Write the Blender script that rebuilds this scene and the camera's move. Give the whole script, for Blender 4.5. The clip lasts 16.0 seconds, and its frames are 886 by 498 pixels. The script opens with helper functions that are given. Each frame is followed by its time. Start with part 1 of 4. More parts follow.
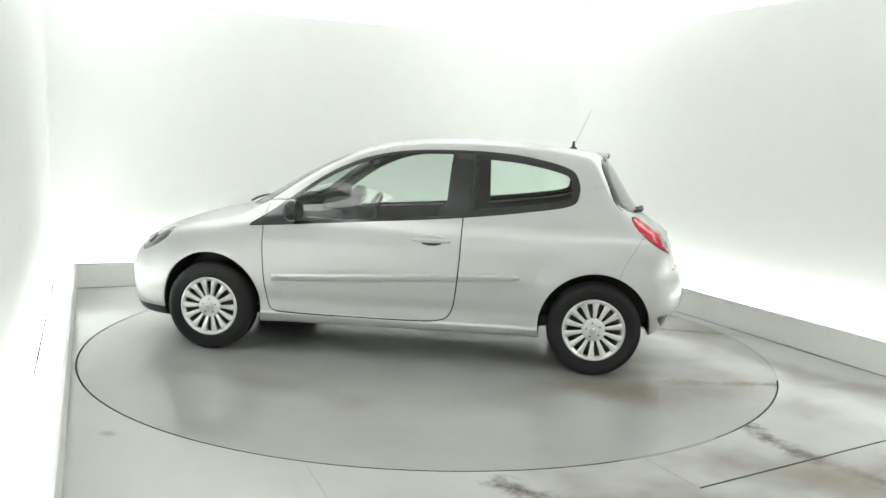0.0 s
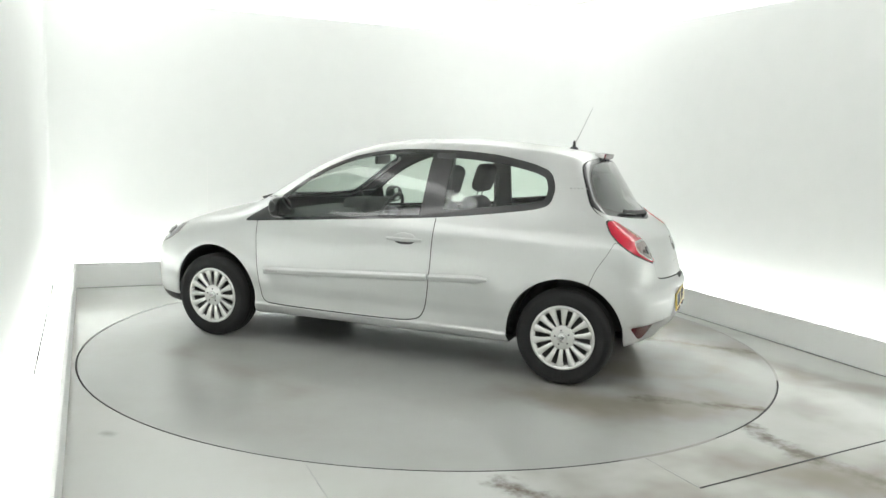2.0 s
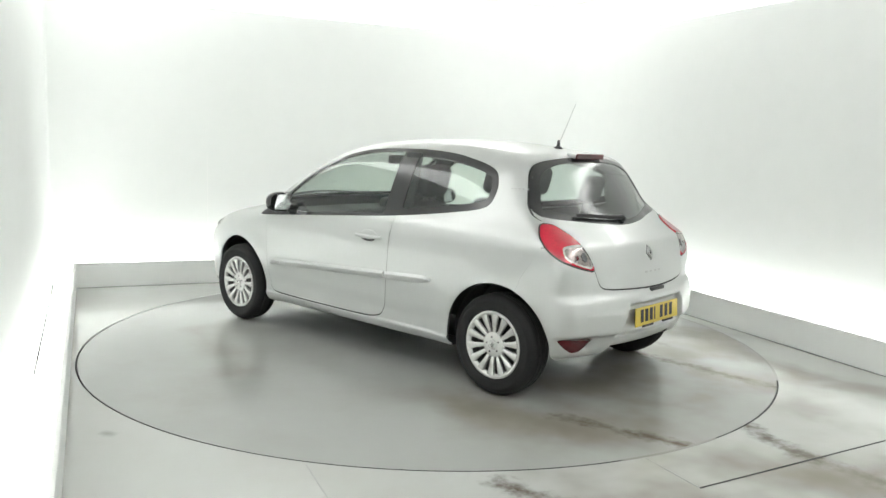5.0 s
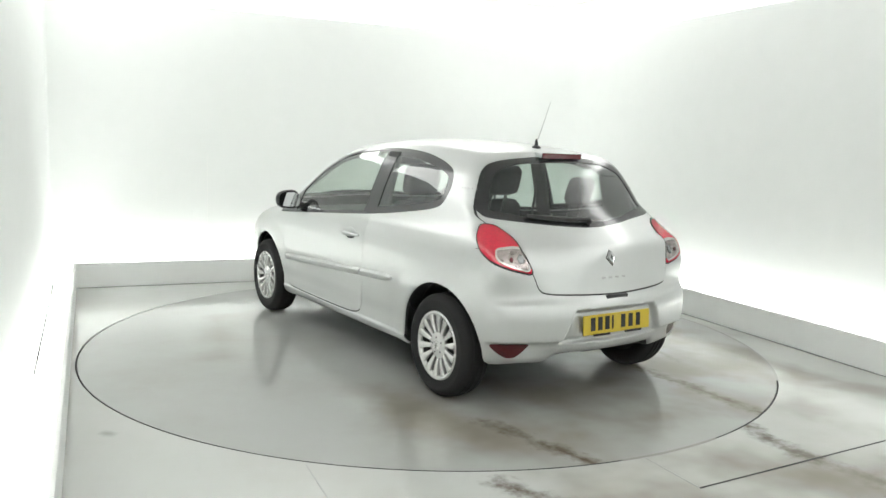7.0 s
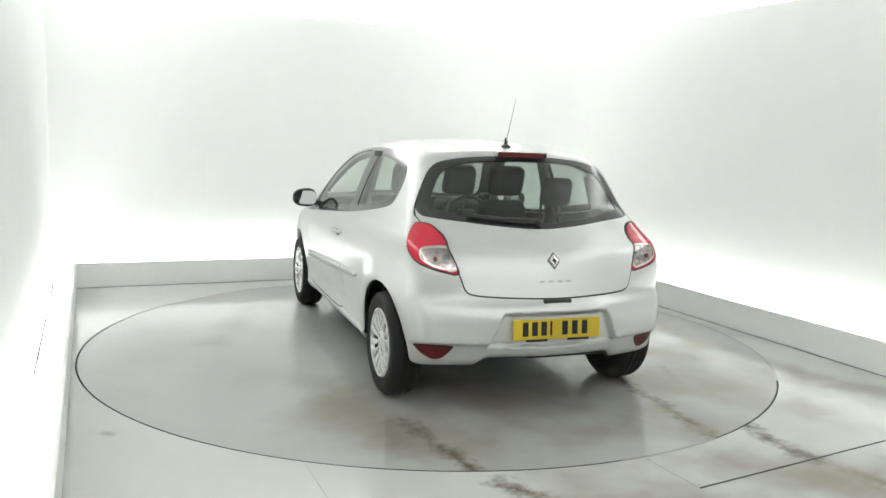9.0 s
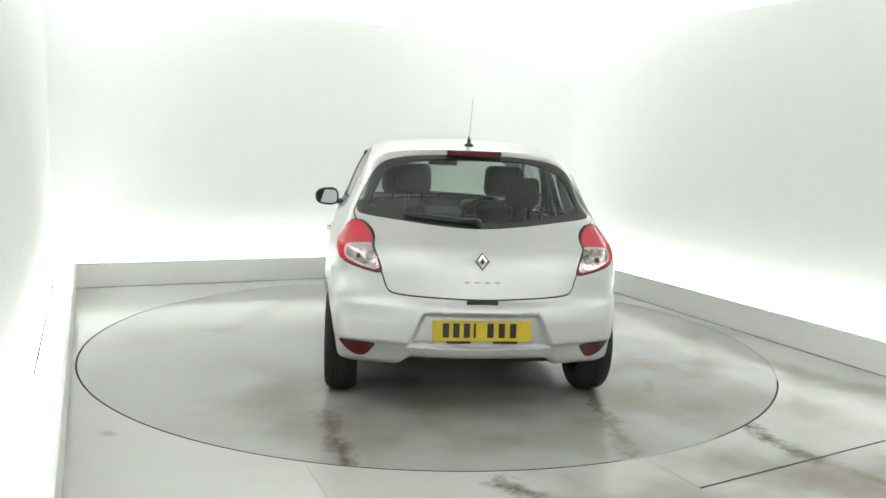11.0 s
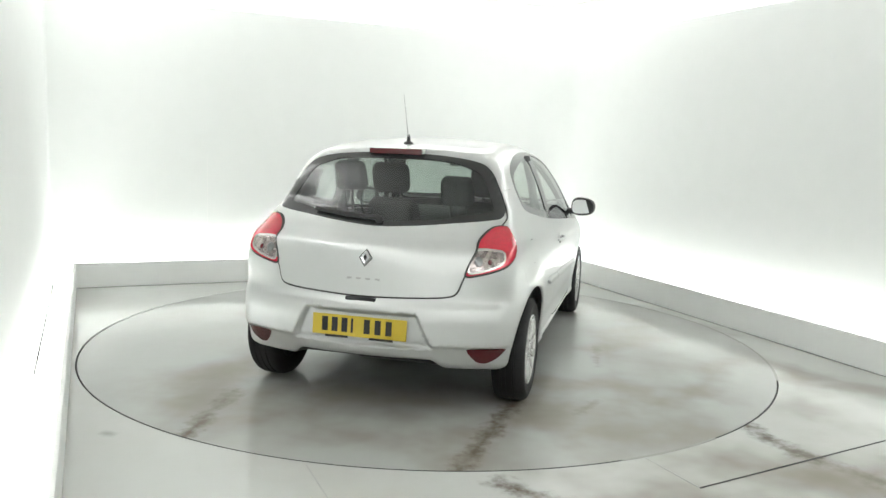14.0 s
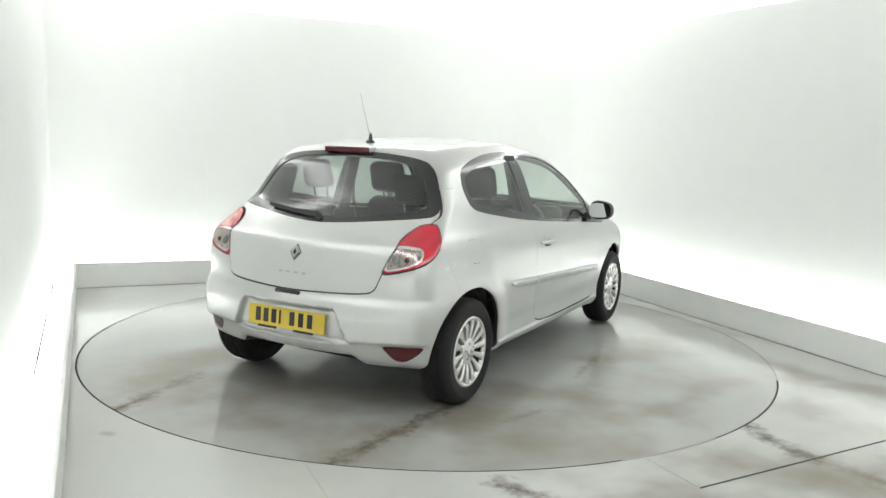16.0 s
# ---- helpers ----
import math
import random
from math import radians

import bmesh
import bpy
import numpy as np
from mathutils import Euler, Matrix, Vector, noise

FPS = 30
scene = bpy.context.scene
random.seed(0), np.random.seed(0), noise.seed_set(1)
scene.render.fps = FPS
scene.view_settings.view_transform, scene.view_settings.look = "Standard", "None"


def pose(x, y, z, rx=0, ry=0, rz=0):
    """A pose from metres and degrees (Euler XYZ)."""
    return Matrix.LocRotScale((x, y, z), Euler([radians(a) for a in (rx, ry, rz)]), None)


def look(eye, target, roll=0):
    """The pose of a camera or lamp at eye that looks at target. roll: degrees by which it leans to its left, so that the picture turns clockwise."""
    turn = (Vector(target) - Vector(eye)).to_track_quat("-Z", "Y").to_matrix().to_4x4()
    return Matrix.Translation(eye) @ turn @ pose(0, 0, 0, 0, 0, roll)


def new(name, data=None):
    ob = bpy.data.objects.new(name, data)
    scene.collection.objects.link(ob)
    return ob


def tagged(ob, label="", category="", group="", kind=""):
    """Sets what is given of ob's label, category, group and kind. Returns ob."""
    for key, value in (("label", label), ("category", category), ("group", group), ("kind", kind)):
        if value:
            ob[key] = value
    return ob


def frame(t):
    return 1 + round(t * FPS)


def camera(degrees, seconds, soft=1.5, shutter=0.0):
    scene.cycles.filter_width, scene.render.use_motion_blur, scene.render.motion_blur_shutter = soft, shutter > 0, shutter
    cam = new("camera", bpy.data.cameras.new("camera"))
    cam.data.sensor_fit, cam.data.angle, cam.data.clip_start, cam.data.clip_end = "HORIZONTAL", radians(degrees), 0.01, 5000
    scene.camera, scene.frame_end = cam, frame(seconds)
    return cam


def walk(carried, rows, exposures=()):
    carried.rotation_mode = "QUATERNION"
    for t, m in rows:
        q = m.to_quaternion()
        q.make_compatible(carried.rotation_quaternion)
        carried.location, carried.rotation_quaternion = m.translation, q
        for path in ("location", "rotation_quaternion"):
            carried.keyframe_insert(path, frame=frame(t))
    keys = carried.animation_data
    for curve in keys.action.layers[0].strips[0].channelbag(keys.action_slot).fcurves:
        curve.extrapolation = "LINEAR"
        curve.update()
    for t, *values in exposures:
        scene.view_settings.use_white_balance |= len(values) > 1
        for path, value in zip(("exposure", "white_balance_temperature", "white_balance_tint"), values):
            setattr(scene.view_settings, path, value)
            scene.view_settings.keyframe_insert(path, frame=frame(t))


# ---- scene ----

# ---------------------------------------------------------------- camera
EYE = (0.0, -5.81409, 1.46950)
AIM = (0.0150037, -4.82343637, 1.33389972)
cam = camera(58.376, 16.0, soft=1.5)
still = look(EYE, AIM, 2.0015)
walk(cam, [(0, still), (16.0, still)])

# turning of the table: start angle, degrees a second, slight slowing
TURN0, TURN1, TURN2 = 171.379, -6.8870, -0.00225
CAR_X, CAR_Y = 0.1143, -0.1144
RING, RING_X, RING_Y = 2.414, 0.014, -0.017
ROOM_TURN = 23.3


def heading(t):
    return TURN0 + TURN1 * t + TURN2 * t * t


# ---------------------------------------------------------------- world and exposure
world = bpy.data.worlds.new("world")
world.use_nodes = True
world.node_tree.nodes["Background"].inputs[0].default_value = (0.8, 0.85, 0.82, 1)
world.node_tree.nodes["Background"].inputs[1].default_value = 0.02
scene.world = world
scene.view_settings.exposure = 0.0
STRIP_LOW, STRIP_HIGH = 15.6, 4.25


# ---------------------------------------------------------------- materials
def material(name, color=(0.8, 0.8, 0.8), rough=0.5, metal=0.0, coat=0.0, emit=0.0, bump=0.0, grain=60.0, vary=0.0, spec=0.5):
    m = bpy.data.materials.new(name)
    m.use_nodes = True
    nt = m.node_tree
    b = nt.nodes["Principled BSDF"]
    b.inputs["Base Color"].default_value = (*color, 1)
    b.inputs["Roughness"].default_value = rough
    b.inputs["Metallic"].default_value = metal
    b.inputs["Coat Weight"].default_value = coat
    b.inputs["Coat Roughness"].default_value = 0.06
    b.inputs["Specular IOR Level"].default_value = spec
    if emit:
        b.inputs["Emission Color"].default_value = (*color, 1)
        b.inputs["Emission Strength"].default_value = emit
    if vary or bump:
        tc = nt.nodes.new("ShaderNodeTexCoord")
        n1 = noise_node(nt, tc.outputs["Object"], grain, 4)
        n2 = noise_node(nt, tc.outputs["Object"], grain * 0.06, 3)
        if vary:
            add = math_node(nt, "ADD", n1, n2)
            mr = nt.nodes.new("ShaderNodeMapRange")
            mr.inputs["From Min"].default_value, mr.inputs["From Max"].default_value = 0.6, 1.4
            mr.inputs["To Min"].default_value, mr.inputs["To Max"].default_value = 1 - vary, 1 + vary
            nt.links.new(add, mr.inputs["Value"])
            mx = nt.nodes.new("ShaderNodeVectorMath")
            mx.operation = "SCALE"
            mx.inputs[0].default_value = color
            nt.links.new(mr.outputs[0], mx.inputs["Scale"])
            nt.links.new(mx.outputs[0], b.inputs["Base Color"])
            rr = math_node(nt, "MULTIPLY_ADD", n2, 0.25 * rough, 0.875 * rough)
            nt.links.new(rr, b.inputs["Roughness"])
        if bump:
            bn = nt.nodes.new("ShaderNodeBump")
            bn.inputs["Strength"].default_value = bump
            bn.inputs["Distance"].default_value = 0.002
            nt.links.new(n1, bn.inputs["Height"])
            nt.links.new(bn.outputs[0], b.inputs["Normal"])
    return m


def noise_node(nt, vec, scale, detail=3, rough=0.5):
    n = nt.nodes.new("ShaderNodeTexNoise")
    n.inputs["Scale"].default_value, n.inputs["Detail"].default_value, n.inputs["Roughness"].default_value = scale, detail, rough
    nt.links.new(vec, n.inputs["Vector"])
    return n.outputs[0]


def math_node(nt, op, *args):
    n = nt.nodes.new("ShaderNodeMath")
    n.operation = op
    for i, a in enumerate(args):
        if isinstance(a, (int, float)):
            n.inputs[i].default_value = a
        else:
            nt.links.new(a, n.inputs[i])
    return n.outputs[0]


def vec_node(nt, op, *args):
    n = nt.nodes.new("ShaderNodeVectorMath")
    n.operation = op
    for i, a in enumerate(args):
        if isinstance(a, (tuple, list)):
            n.inputs[i].default_value = a
        else:
            nt.links.new(a, n.inputs[i])
    return n.outputs["Value"] if op in ("LENGTH", "DOT_PRODUCT", "DISTANCE") else n.outputs[0]


def glass(name, tint, rough=0.0, gloss=1.0):
    m = bpy.data.materials.new(name)
    m.use_nodes = True
    nt = m.node_tree
    nt.nodes.remove(nt.nodes["Principled BSDF"])
    out = nt.nodes["Material Output"]
    tr = nt.nodes.new("ShaderNodeBsdfTransparent")
    tr.inputs[0].default_value = (*tint, 1)
    gl = nt.nodes.new("ShaderNodeBsdfGlossy")
    gl.inputs["Roughness"].default_value = rough
    fr = nt.nodes.new("ShaderNodeLayerWeight")
    fr.inputs["Blend"].default_value = 0.5
    edge = math_node(nt, "POWER", fr.outputs["Facing"], 3.2)
    edge = math_node(nt, "MULTIPLY_ADD", edge, 0.9, 0.065)
    mix = nt.nodes.new("ShaderNodeMixShader")
    nt.links.new(math_node(nt, "MULTIPLY", edge, gloss), mix.inputs[0])
    nt.links.new(tr.outputs[0], mix.inputs[1])
    nt.links.new(gl.outputs[0], mix.inputs[2])
    nt.links.new(mix.outputs[0], out.inputs[0])
    return m


def segment_mask(nt, pos, a, b, width, wobble, soft=False):
    """1 along the line from a to b on the floor, fading out at the width; wobble roughens the outline."""
    ax, ay = a
    dx, dy = b[0] - ax, b[1] - ay
    ll = dx * dx + dy * dy
    rel = vec_node(nt, "SUBTRACT", pos, (ax, ay, 0))
    t = vec_node(nt, "DOT_PRODUCT", rel, (dx / ll, dy / ll, 0))
    t = math_node(nt, "MINIMUM", math_node(nt, "MAXIMUM", t, 0.0), 1.0)
    near = nt.nodes.new("ShaderNodeVectorMath")
    near.operation = "SCALE"
    near.inputs[0].default_value = (dx, dy, 0)
    nt.links.new(t, near.inputs["Scale"])
    d = vec_node(nt, "LENGTH", vec_node(nt, "SUBTRACT", rel, near.outputs[0]))
    d = math_node(nt, "MULTIPLY_ADD", wobble, -3.0 * width, math_node(nt, "ADD", d, (1.38 if soft else 1.55) * width))
    mr = nt.nodes.new("ShaderNodeMapRange")
    mr.interpolation_type = "SMOOTHSTEP"
    mr.inputs["From Min"].default_value, mr.inputs["From Max"].default_value = width, (-0.6 * width if soft else width * -0.15)
    nt.links.new(d, mr.inputs["Value"])
    return mr.outputs[0]


def floor_material(name, stains, base=(0.43, 0.445, 0.43), grime=1.0):
    """Painted floor: pale grey, glossy where it is clean, with tyre scuffs and brown wet dirt. stains: (a, b, width, strength, colour)."""
    m = bpy.data.materials.new(name)
    m.use_nodes = True
    nt = m.node_tree
    b = nt.nodes["Principled BSDF"]
    tc = nt.nodes.new("ShaderNodeTexCoord")
    pos = tc.outputs["Object"]
    fine = noise_node(nt, pos, 17, 4, 0.55)
    worn = nt.nodes.new("ShaderNodeMapRange")
    worn.inputs["From Min"].default_value, worn.inputs["From Max"].default_value = 0.36, 0.58
    worn.inputs["To Min"].default_value = 0.4
    nt.links.new(noise_node(nt, pos, 9.5, 4, 0.6), worn.inputs["Value"])
    broad = noise_node(nt, pos, 0.9, 4, 0.55)
    mid = noise_node(nt, pos, 3.2, 5, 0.6)
    slow = noise_node(nt, pos, 1.7, 3, 0.5)
    patch = math_node(nt, "ADD", math_node(nt, "MULTIPLY", fine, 0.55), math_node(nt, "MULTIPLY", noise_node(nt, pos, 6.0, 3, 0.6), 0.5))
    ramp = nt.nodes.new("ShaderNodeMapRange")
    ramp.inputs["From Min"].default_value, ramp.inputs["From Max"].default_value = 0.42, 0.72
    nt.links.new(broad, ramp.inputs["Value"])
    dirt = math_node(nt, "MULTIPLY", math_node(nt, "MULTIPLY", ramp.outputs[0], mid), grime)
    col = nt.nodes.new("ShaderNodeMix")
    col.data_type = "RGBA"
    col.inputs["A"].default_value = (*base, 1)
    col.inputs["B"].default_value = (base[0] * 0.62, base[1] * 0.54, base[2] * 0.44, 1)
    nt.links.new(dirt, col.inputs["Factor"])
    last = col.outputs["Result"]
    rough = math_node(nt, "MULTIPLY_ADD", mid, 0.20, 0.05)
    for a, e, width, strength, colour in stains:
        mask = segment_mask(nt, pos, a, e, width, patch if width < 0.11 else slow, width >= 0.11)
        mask = math_node(nt, "MULTIPLY", mask, strength)
        if width < 0.11:
            mask = math_node(nt, "MULTIPLY", mask, worn.outputs[0])
        mx = nt.nodes.new("ShaderNodeMix")
        mx.data_type = "RGBA"
        mx.inputs["B"].default_value = (*colour, 1)
        nt.links.new(mask, mx.inputs["Factor"])
        nt.links.new(last, mx.inputs["A"])
        last = mx.outputs["Result"]
        rough = math_node(nt, "MULTIPLY_ADD", mask, 0.03, rough)
    nt.links.new(last, b.inputs["Base Color"])
    nt.links.new(rough, b.inputs["Roughness"])
    bn = nt.nodes.new("ShaderNodeBump")
    bn.inputs["Strength"].default_value, bn.inputs["Distance"].default_value = 0.06, 0.004
    nt.links.new(slow, bn.inputs["Height"])
    nt.links.new(bn.outputs[0], b.inputs["Normal"])
    return m


BROWN, GREYB = (0.13, 0.095, 0.07), (0.19, 0.175, 0.15)
M = {
    "paint": material("silver_paint", (0.595, 0.605, 0.60), 0.36, 0.50, coat=0.4, vary=0.012, grain=35),
    "black": material("black_plastic", (0.018, 0.018, 0.019), 0.45, vary=0.15, grain=200, bump=0.2),
    "gloss_black": material("gloss_black_trim", (0.017, 0.018, 0.019), 0.20, spec=0.5, coat=0.4),
    "gap": material("panel_gap", (0.03, 0.03, 0.03), 0.8),
    "lining": material("cabin_lining", (0.055, 0.057, 0.058), 0.85, vary=0.15, grain=90),
    "cloth": material("dark_seat_cloth", (0.030, 0.030, 0.033), 0.9, vary=0.3, grain=220, bump=0.3),
    "tyre": material("tyre_rubber", (0.010, 0.010, 0.0105), 0.78, vary=0.25, grain=80, bump=0.25),
    "alloy": material("silver_wheel_cover", (0.72, 0.72, 0.71), 0.24, 0.6, coat=0.3, vary=0.04, grain=40),
    "chrome": material("chrome", (0.55, 0.56, 0.56), 0.14, 1.0),
    "dark_metal": material("dark_metal", (0.05, 0.05, 0.05), 0.5, 0.6, vary=0.2),
    "red": material("red_lamp_lens", (0.58, 0.010, 0.036), 0.14, coat=0.6, vary=0.18, grain=60),
    "dark_red": material("dark_red_reflector", (0.085, 0.006, 0.010), 0.18, coat=0.3, vary=0.08, grain=80),
    "clear": material("clear_lamp_lens", (0.66, 0.62, 0.60), 0.16, 0.5, coat=0.8, vary=0.12, grain=45),
    "lamp_inner": material("mottled_lamp_reflector", (0.36, 0.31, 0.30), 0.16, 0.7, coat=0.8, vary=0.85, grain=38, bump=0.3),
    "lamp_grey": material("lamp_reflector", (0.20, 0.205, 0.21), 0.2, 0.6, coat=0.8, vary=0.5, grain=30),
    "yellow": material("yellow_plate", (0.60, 0.44, 0.03), 0.35, vary=0.04, grain=30),
    "ink": material("black_ink", (0.015, 0.015, 0.015), 0.5),
    "glass": glass("side_glass", (0.80, 0.87, 0.82), rough=0.02, gloss=0.95),
    "rear_glass": glass("rear_glass", (0.52, 0.575, 0.55), rough=0.16, gloss=1.3),
    "wall": material("white_wall_paint", (0.845, 0.865, 0.85), 0.6, vary=0.015, grain=6, bump=0.03),
    "kerb": material("painted_kerb_board", (0.89, 0.90, 0.885), 0.45, vary=0.02, grain=8),
    "ceiling": material("ceiling_paint", (0.80, 0.80, 0.79), 0.7, vary=0.015, grain=6),
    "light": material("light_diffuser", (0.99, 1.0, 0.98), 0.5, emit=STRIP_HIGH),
    "light_low": material("low_light_diffuser", (0.99, 1.0, 0.98), 0.5, emit=STRIP_LOW),
    "mirror": material("mirror_glass", (0.62, 0.63, 0.64), 0.03, 1.0),
    "mast": material("aerial_mast", (0.45, 0.45, 0.45), 0.4),
    "trough_gap": material("dark_trough_gap", (0.009, 0.009, 0.009), 0.9, spec=0.0),
    "seam": material("dark_floor_seam", (0.03, 0.032, 0.03), 0.7),
}
SLUDGE = (0.155, 0.138, 0.112)
DUN = (0.245, 0.215, 0.17)
TABLE_STAINS = [((-1.25, -1.5), (-1.6, 0.6), 0.85, 0.7, DUN), ((0.9, -1.4), (-0.6, -1.7), 0.5, 0.4, DUN),
                ((-1.62, 0.72), (-2.42, 0.56), 0.08, 1.0, BROWN), ((-1.15, -0.86), (-2.40, -0.77), 0.085, 1.0, BROWN),
                ((-0.9, 0.95), (-2.3, 0.75), 0.34, 0.50, DUN), ((-0.9, -1.0), (-2.2, -0.85), 0.36, 0.55, DUN), ((0.5, -1.25), (-1.1, -1.45), 0.22, 0.45, DUN),
                ((-0.9, -1.8), (0.1, -2.1), 0.16, 0.40, DUN), ((-1.9, 0.3), (-2.1, -0.4), 0.20, 0.40, DUN), ((1.3, 1.2), (0.2, 1.5), 0.2, 0.30, DUN), ((1.3, -0.9), (2.0, -0.7), 0.2, 0.35, DUN),
                ((0.22, -1.21), (-0.3, -1.26), 0.05, 0.35, BROWN), ((-1.05, -1.30), (-1.31, -1.22), 0.05, 0.35, BROWN)]
FLOOR_STAINS = [((-2.25, -1.30), (-2.23, -1.34), 0.05, 0.45, GREYB), ((-0.69, -2.46), (-0.56, -2.75), 0.108, 1.0, BROWN), ((0.92, -2.22), (0.86, -2.62), 0.10, 1.0, SLUDGE),
                ((0.86, -2.62), (1.02, -3.3), 0.105, 1.0, SLUDGE), ((1.94, -1.0), (2.3, -2.4), 0.22, 0.5, DUN), ((1.7, -3.0), (-0.55, -2.85), 0.60, 0.9, DUN), ((1.5, -2.1), (2.0, -1.6), 0.3, 0.5, DUN), ((2.2, 0.8), (2.4, -0.6), 0.15, 0.4, DUN)]
M["table"] = floor_material("painted_turntable", TABLE_STAINS, (0.46, 0.472, 0.455), grime=0.55)
M["floor"] = floor_material("painted_floor", FLOOR_STAINS, (0.59, 0.605, 0.585), grime=0.45)
M["filler"] = floor_material("packed_dirt", [], (0.38, 0.38, 0.36))
M["grey_seam"] = material("dusty_floor_seam", (0.06, 0.06, 0.055), 0.7, vary=0.8, grain=30)
M["faint_seam"] = material("faint_floor_seam", (0.38, 0.39, 0.38), 0.4)


# ---------------------------------------------------------------- building helpers
def mesh_object(name, bm, mat, smooth=True):
    me = bpy.data.meshes.new(name)
    bm.to_mesh(me)
    bm.free()
    if smooth:
        me.shade_smooth()
        me.set_sharp_from_angle(angle=radians(38))
    me.materials.append(mat)
    return new(name, me)


def part(name, bm, mat, parent, label="", m=None, smooth=True):
    ob = mesh_object(name, bm, mat, smooth)
    ob.parent = parent
    if m is not None:
        ob.matrix_basis = m
    return tagged(ob, label)


def box(bm, lo, hi, bevel=0.0, seg=2, m=None):
    lo, hi = Vector(lo), Vector(hi)
    r = bmesh.ops.create_cube(bm, size=1.0)
    bmesh.ops.scale(bm, vec=hi - lo, verts=r["verts"])
    bmesh.ops.translate(bm, vec=(lo + hi) / 2, verts=r["verts"])
    verts = r["verts"]
    if bevel:
        es = list({e for v in verts for e in v.link_edges})
        rb = bmesh.ops.bevel(bm, geom=es, offset=bevel, segments=seg, affect="EDGES", profile=0.5)
        verts = list({v for f in rb["faces"] for v in f.verts} | {v for v in verts if v.is_valid})
    if m is not None:
        bmesh.ops.transform(bm, matrix=m, verts=verts)
    return bm


def cylinder(bm, r1, r2, a, b, seg=24):
    a, b = Vector(a), Vector(b)
    d = b - a
    m = Matrix.Translation((a + b) / 2) @ d.to_track_quat("Z", "Y").to_matrix().to_4x4()
    bmesh.ops.create_cone(bm, cap_ends=True, segments=seg, radius1=r1, radius2=r2, depth=d.length, matrix=m)
    return bm


def lathe(bm, profile, seg=64, closed=False):
    """Spins (radius, y) points about the y axis."""
    rings = []
    for k in range(seg):
        a = 2 * math.pi * k / seg
        rings.append([bm.verts.new((r * math.cos(a), y, r * math.sin(a))) for r, y in profile])
    n = len(profile)
    for k in range(seg):
        A, B = rings[k], rings[(k + 1) % seg]
        for j in range(n if closed else n - 1):
            jj = (j + 1) % n
            bm.faces.new((A[j], A[jj], B[jj], B[j]))
    bmesh.ops.recalc_face_normals(bm, faces=bm.faces)
    return bm


def tube(bm, pts, r, seg=8):
    """A round bar through the points."""
    pts = [Vector(q) for q in pts]
    rings = []
    for k, q in enumerate(pts):
        d = (pts[min(k + 1, len(pts) - 1)] - pts[max(k - 1, 0)]).normalized()
        rot = d.to_track_quat("Z", "Y").to_matrix()
        rr = r[k] if isinstance(r, (list, tuple)) else r
        rings.append([bm.verts.new(q + rot @ Vector((rr * math.cos(2 * math.pi * j / seg), rr * math.sin(2 * math.pi * j / seg), 0))) for j in range(seg)])
    for A, B in zip(rings, rings[1:]):
        for j in range(seg):
            bm.faces.new((A[j], A[(j + 1) % seg], B[(j + 1) % seg], B[j]))
    bm.faces.new(rings[0][::-1])
    bm.faces.new(rings[-1])
    return bm


# ---------------------------------------------------------------- the room
ca, sa = math.cos(radians(ROOM_TURN)), math.sin(radians(ROOM_TURN))
TURN = Matrix.Rotation(radians(ROOM_TURN), 4, "Z")
U0, U1, V0, V1 = -2.65, 2.81, -5.85, 2.85     # walls
KU0, KU1, KV1 = -2.43, 2.56, 2.60            # kerb faces
KERB, CEIL = 0.23, 3.05


def inroom(ob):
    ob.matrix_basis = TURN
    return ob


def wall_outline(off):
    """Plan of the walls with coved corners, offset outwards."""
    pts = []
    for (cu, cv, r, a0) in ((U1, V1, 0.45, 0), (U0, V1, 0.03, 90), (U0, V0, 0.2, 180), (U1, V0, 0.2, 270)):
        su, sv = (1 if cu > 0 else -1), (1 if cv > 0 else -1)
        for k in range(13):
            a = radians(a0 + 90 * k / 12)
            pts.append((cu - su * r + (r + off) * math.cos(a), cv - sv * r + (r + off) * math.sin(a)))
    return pts


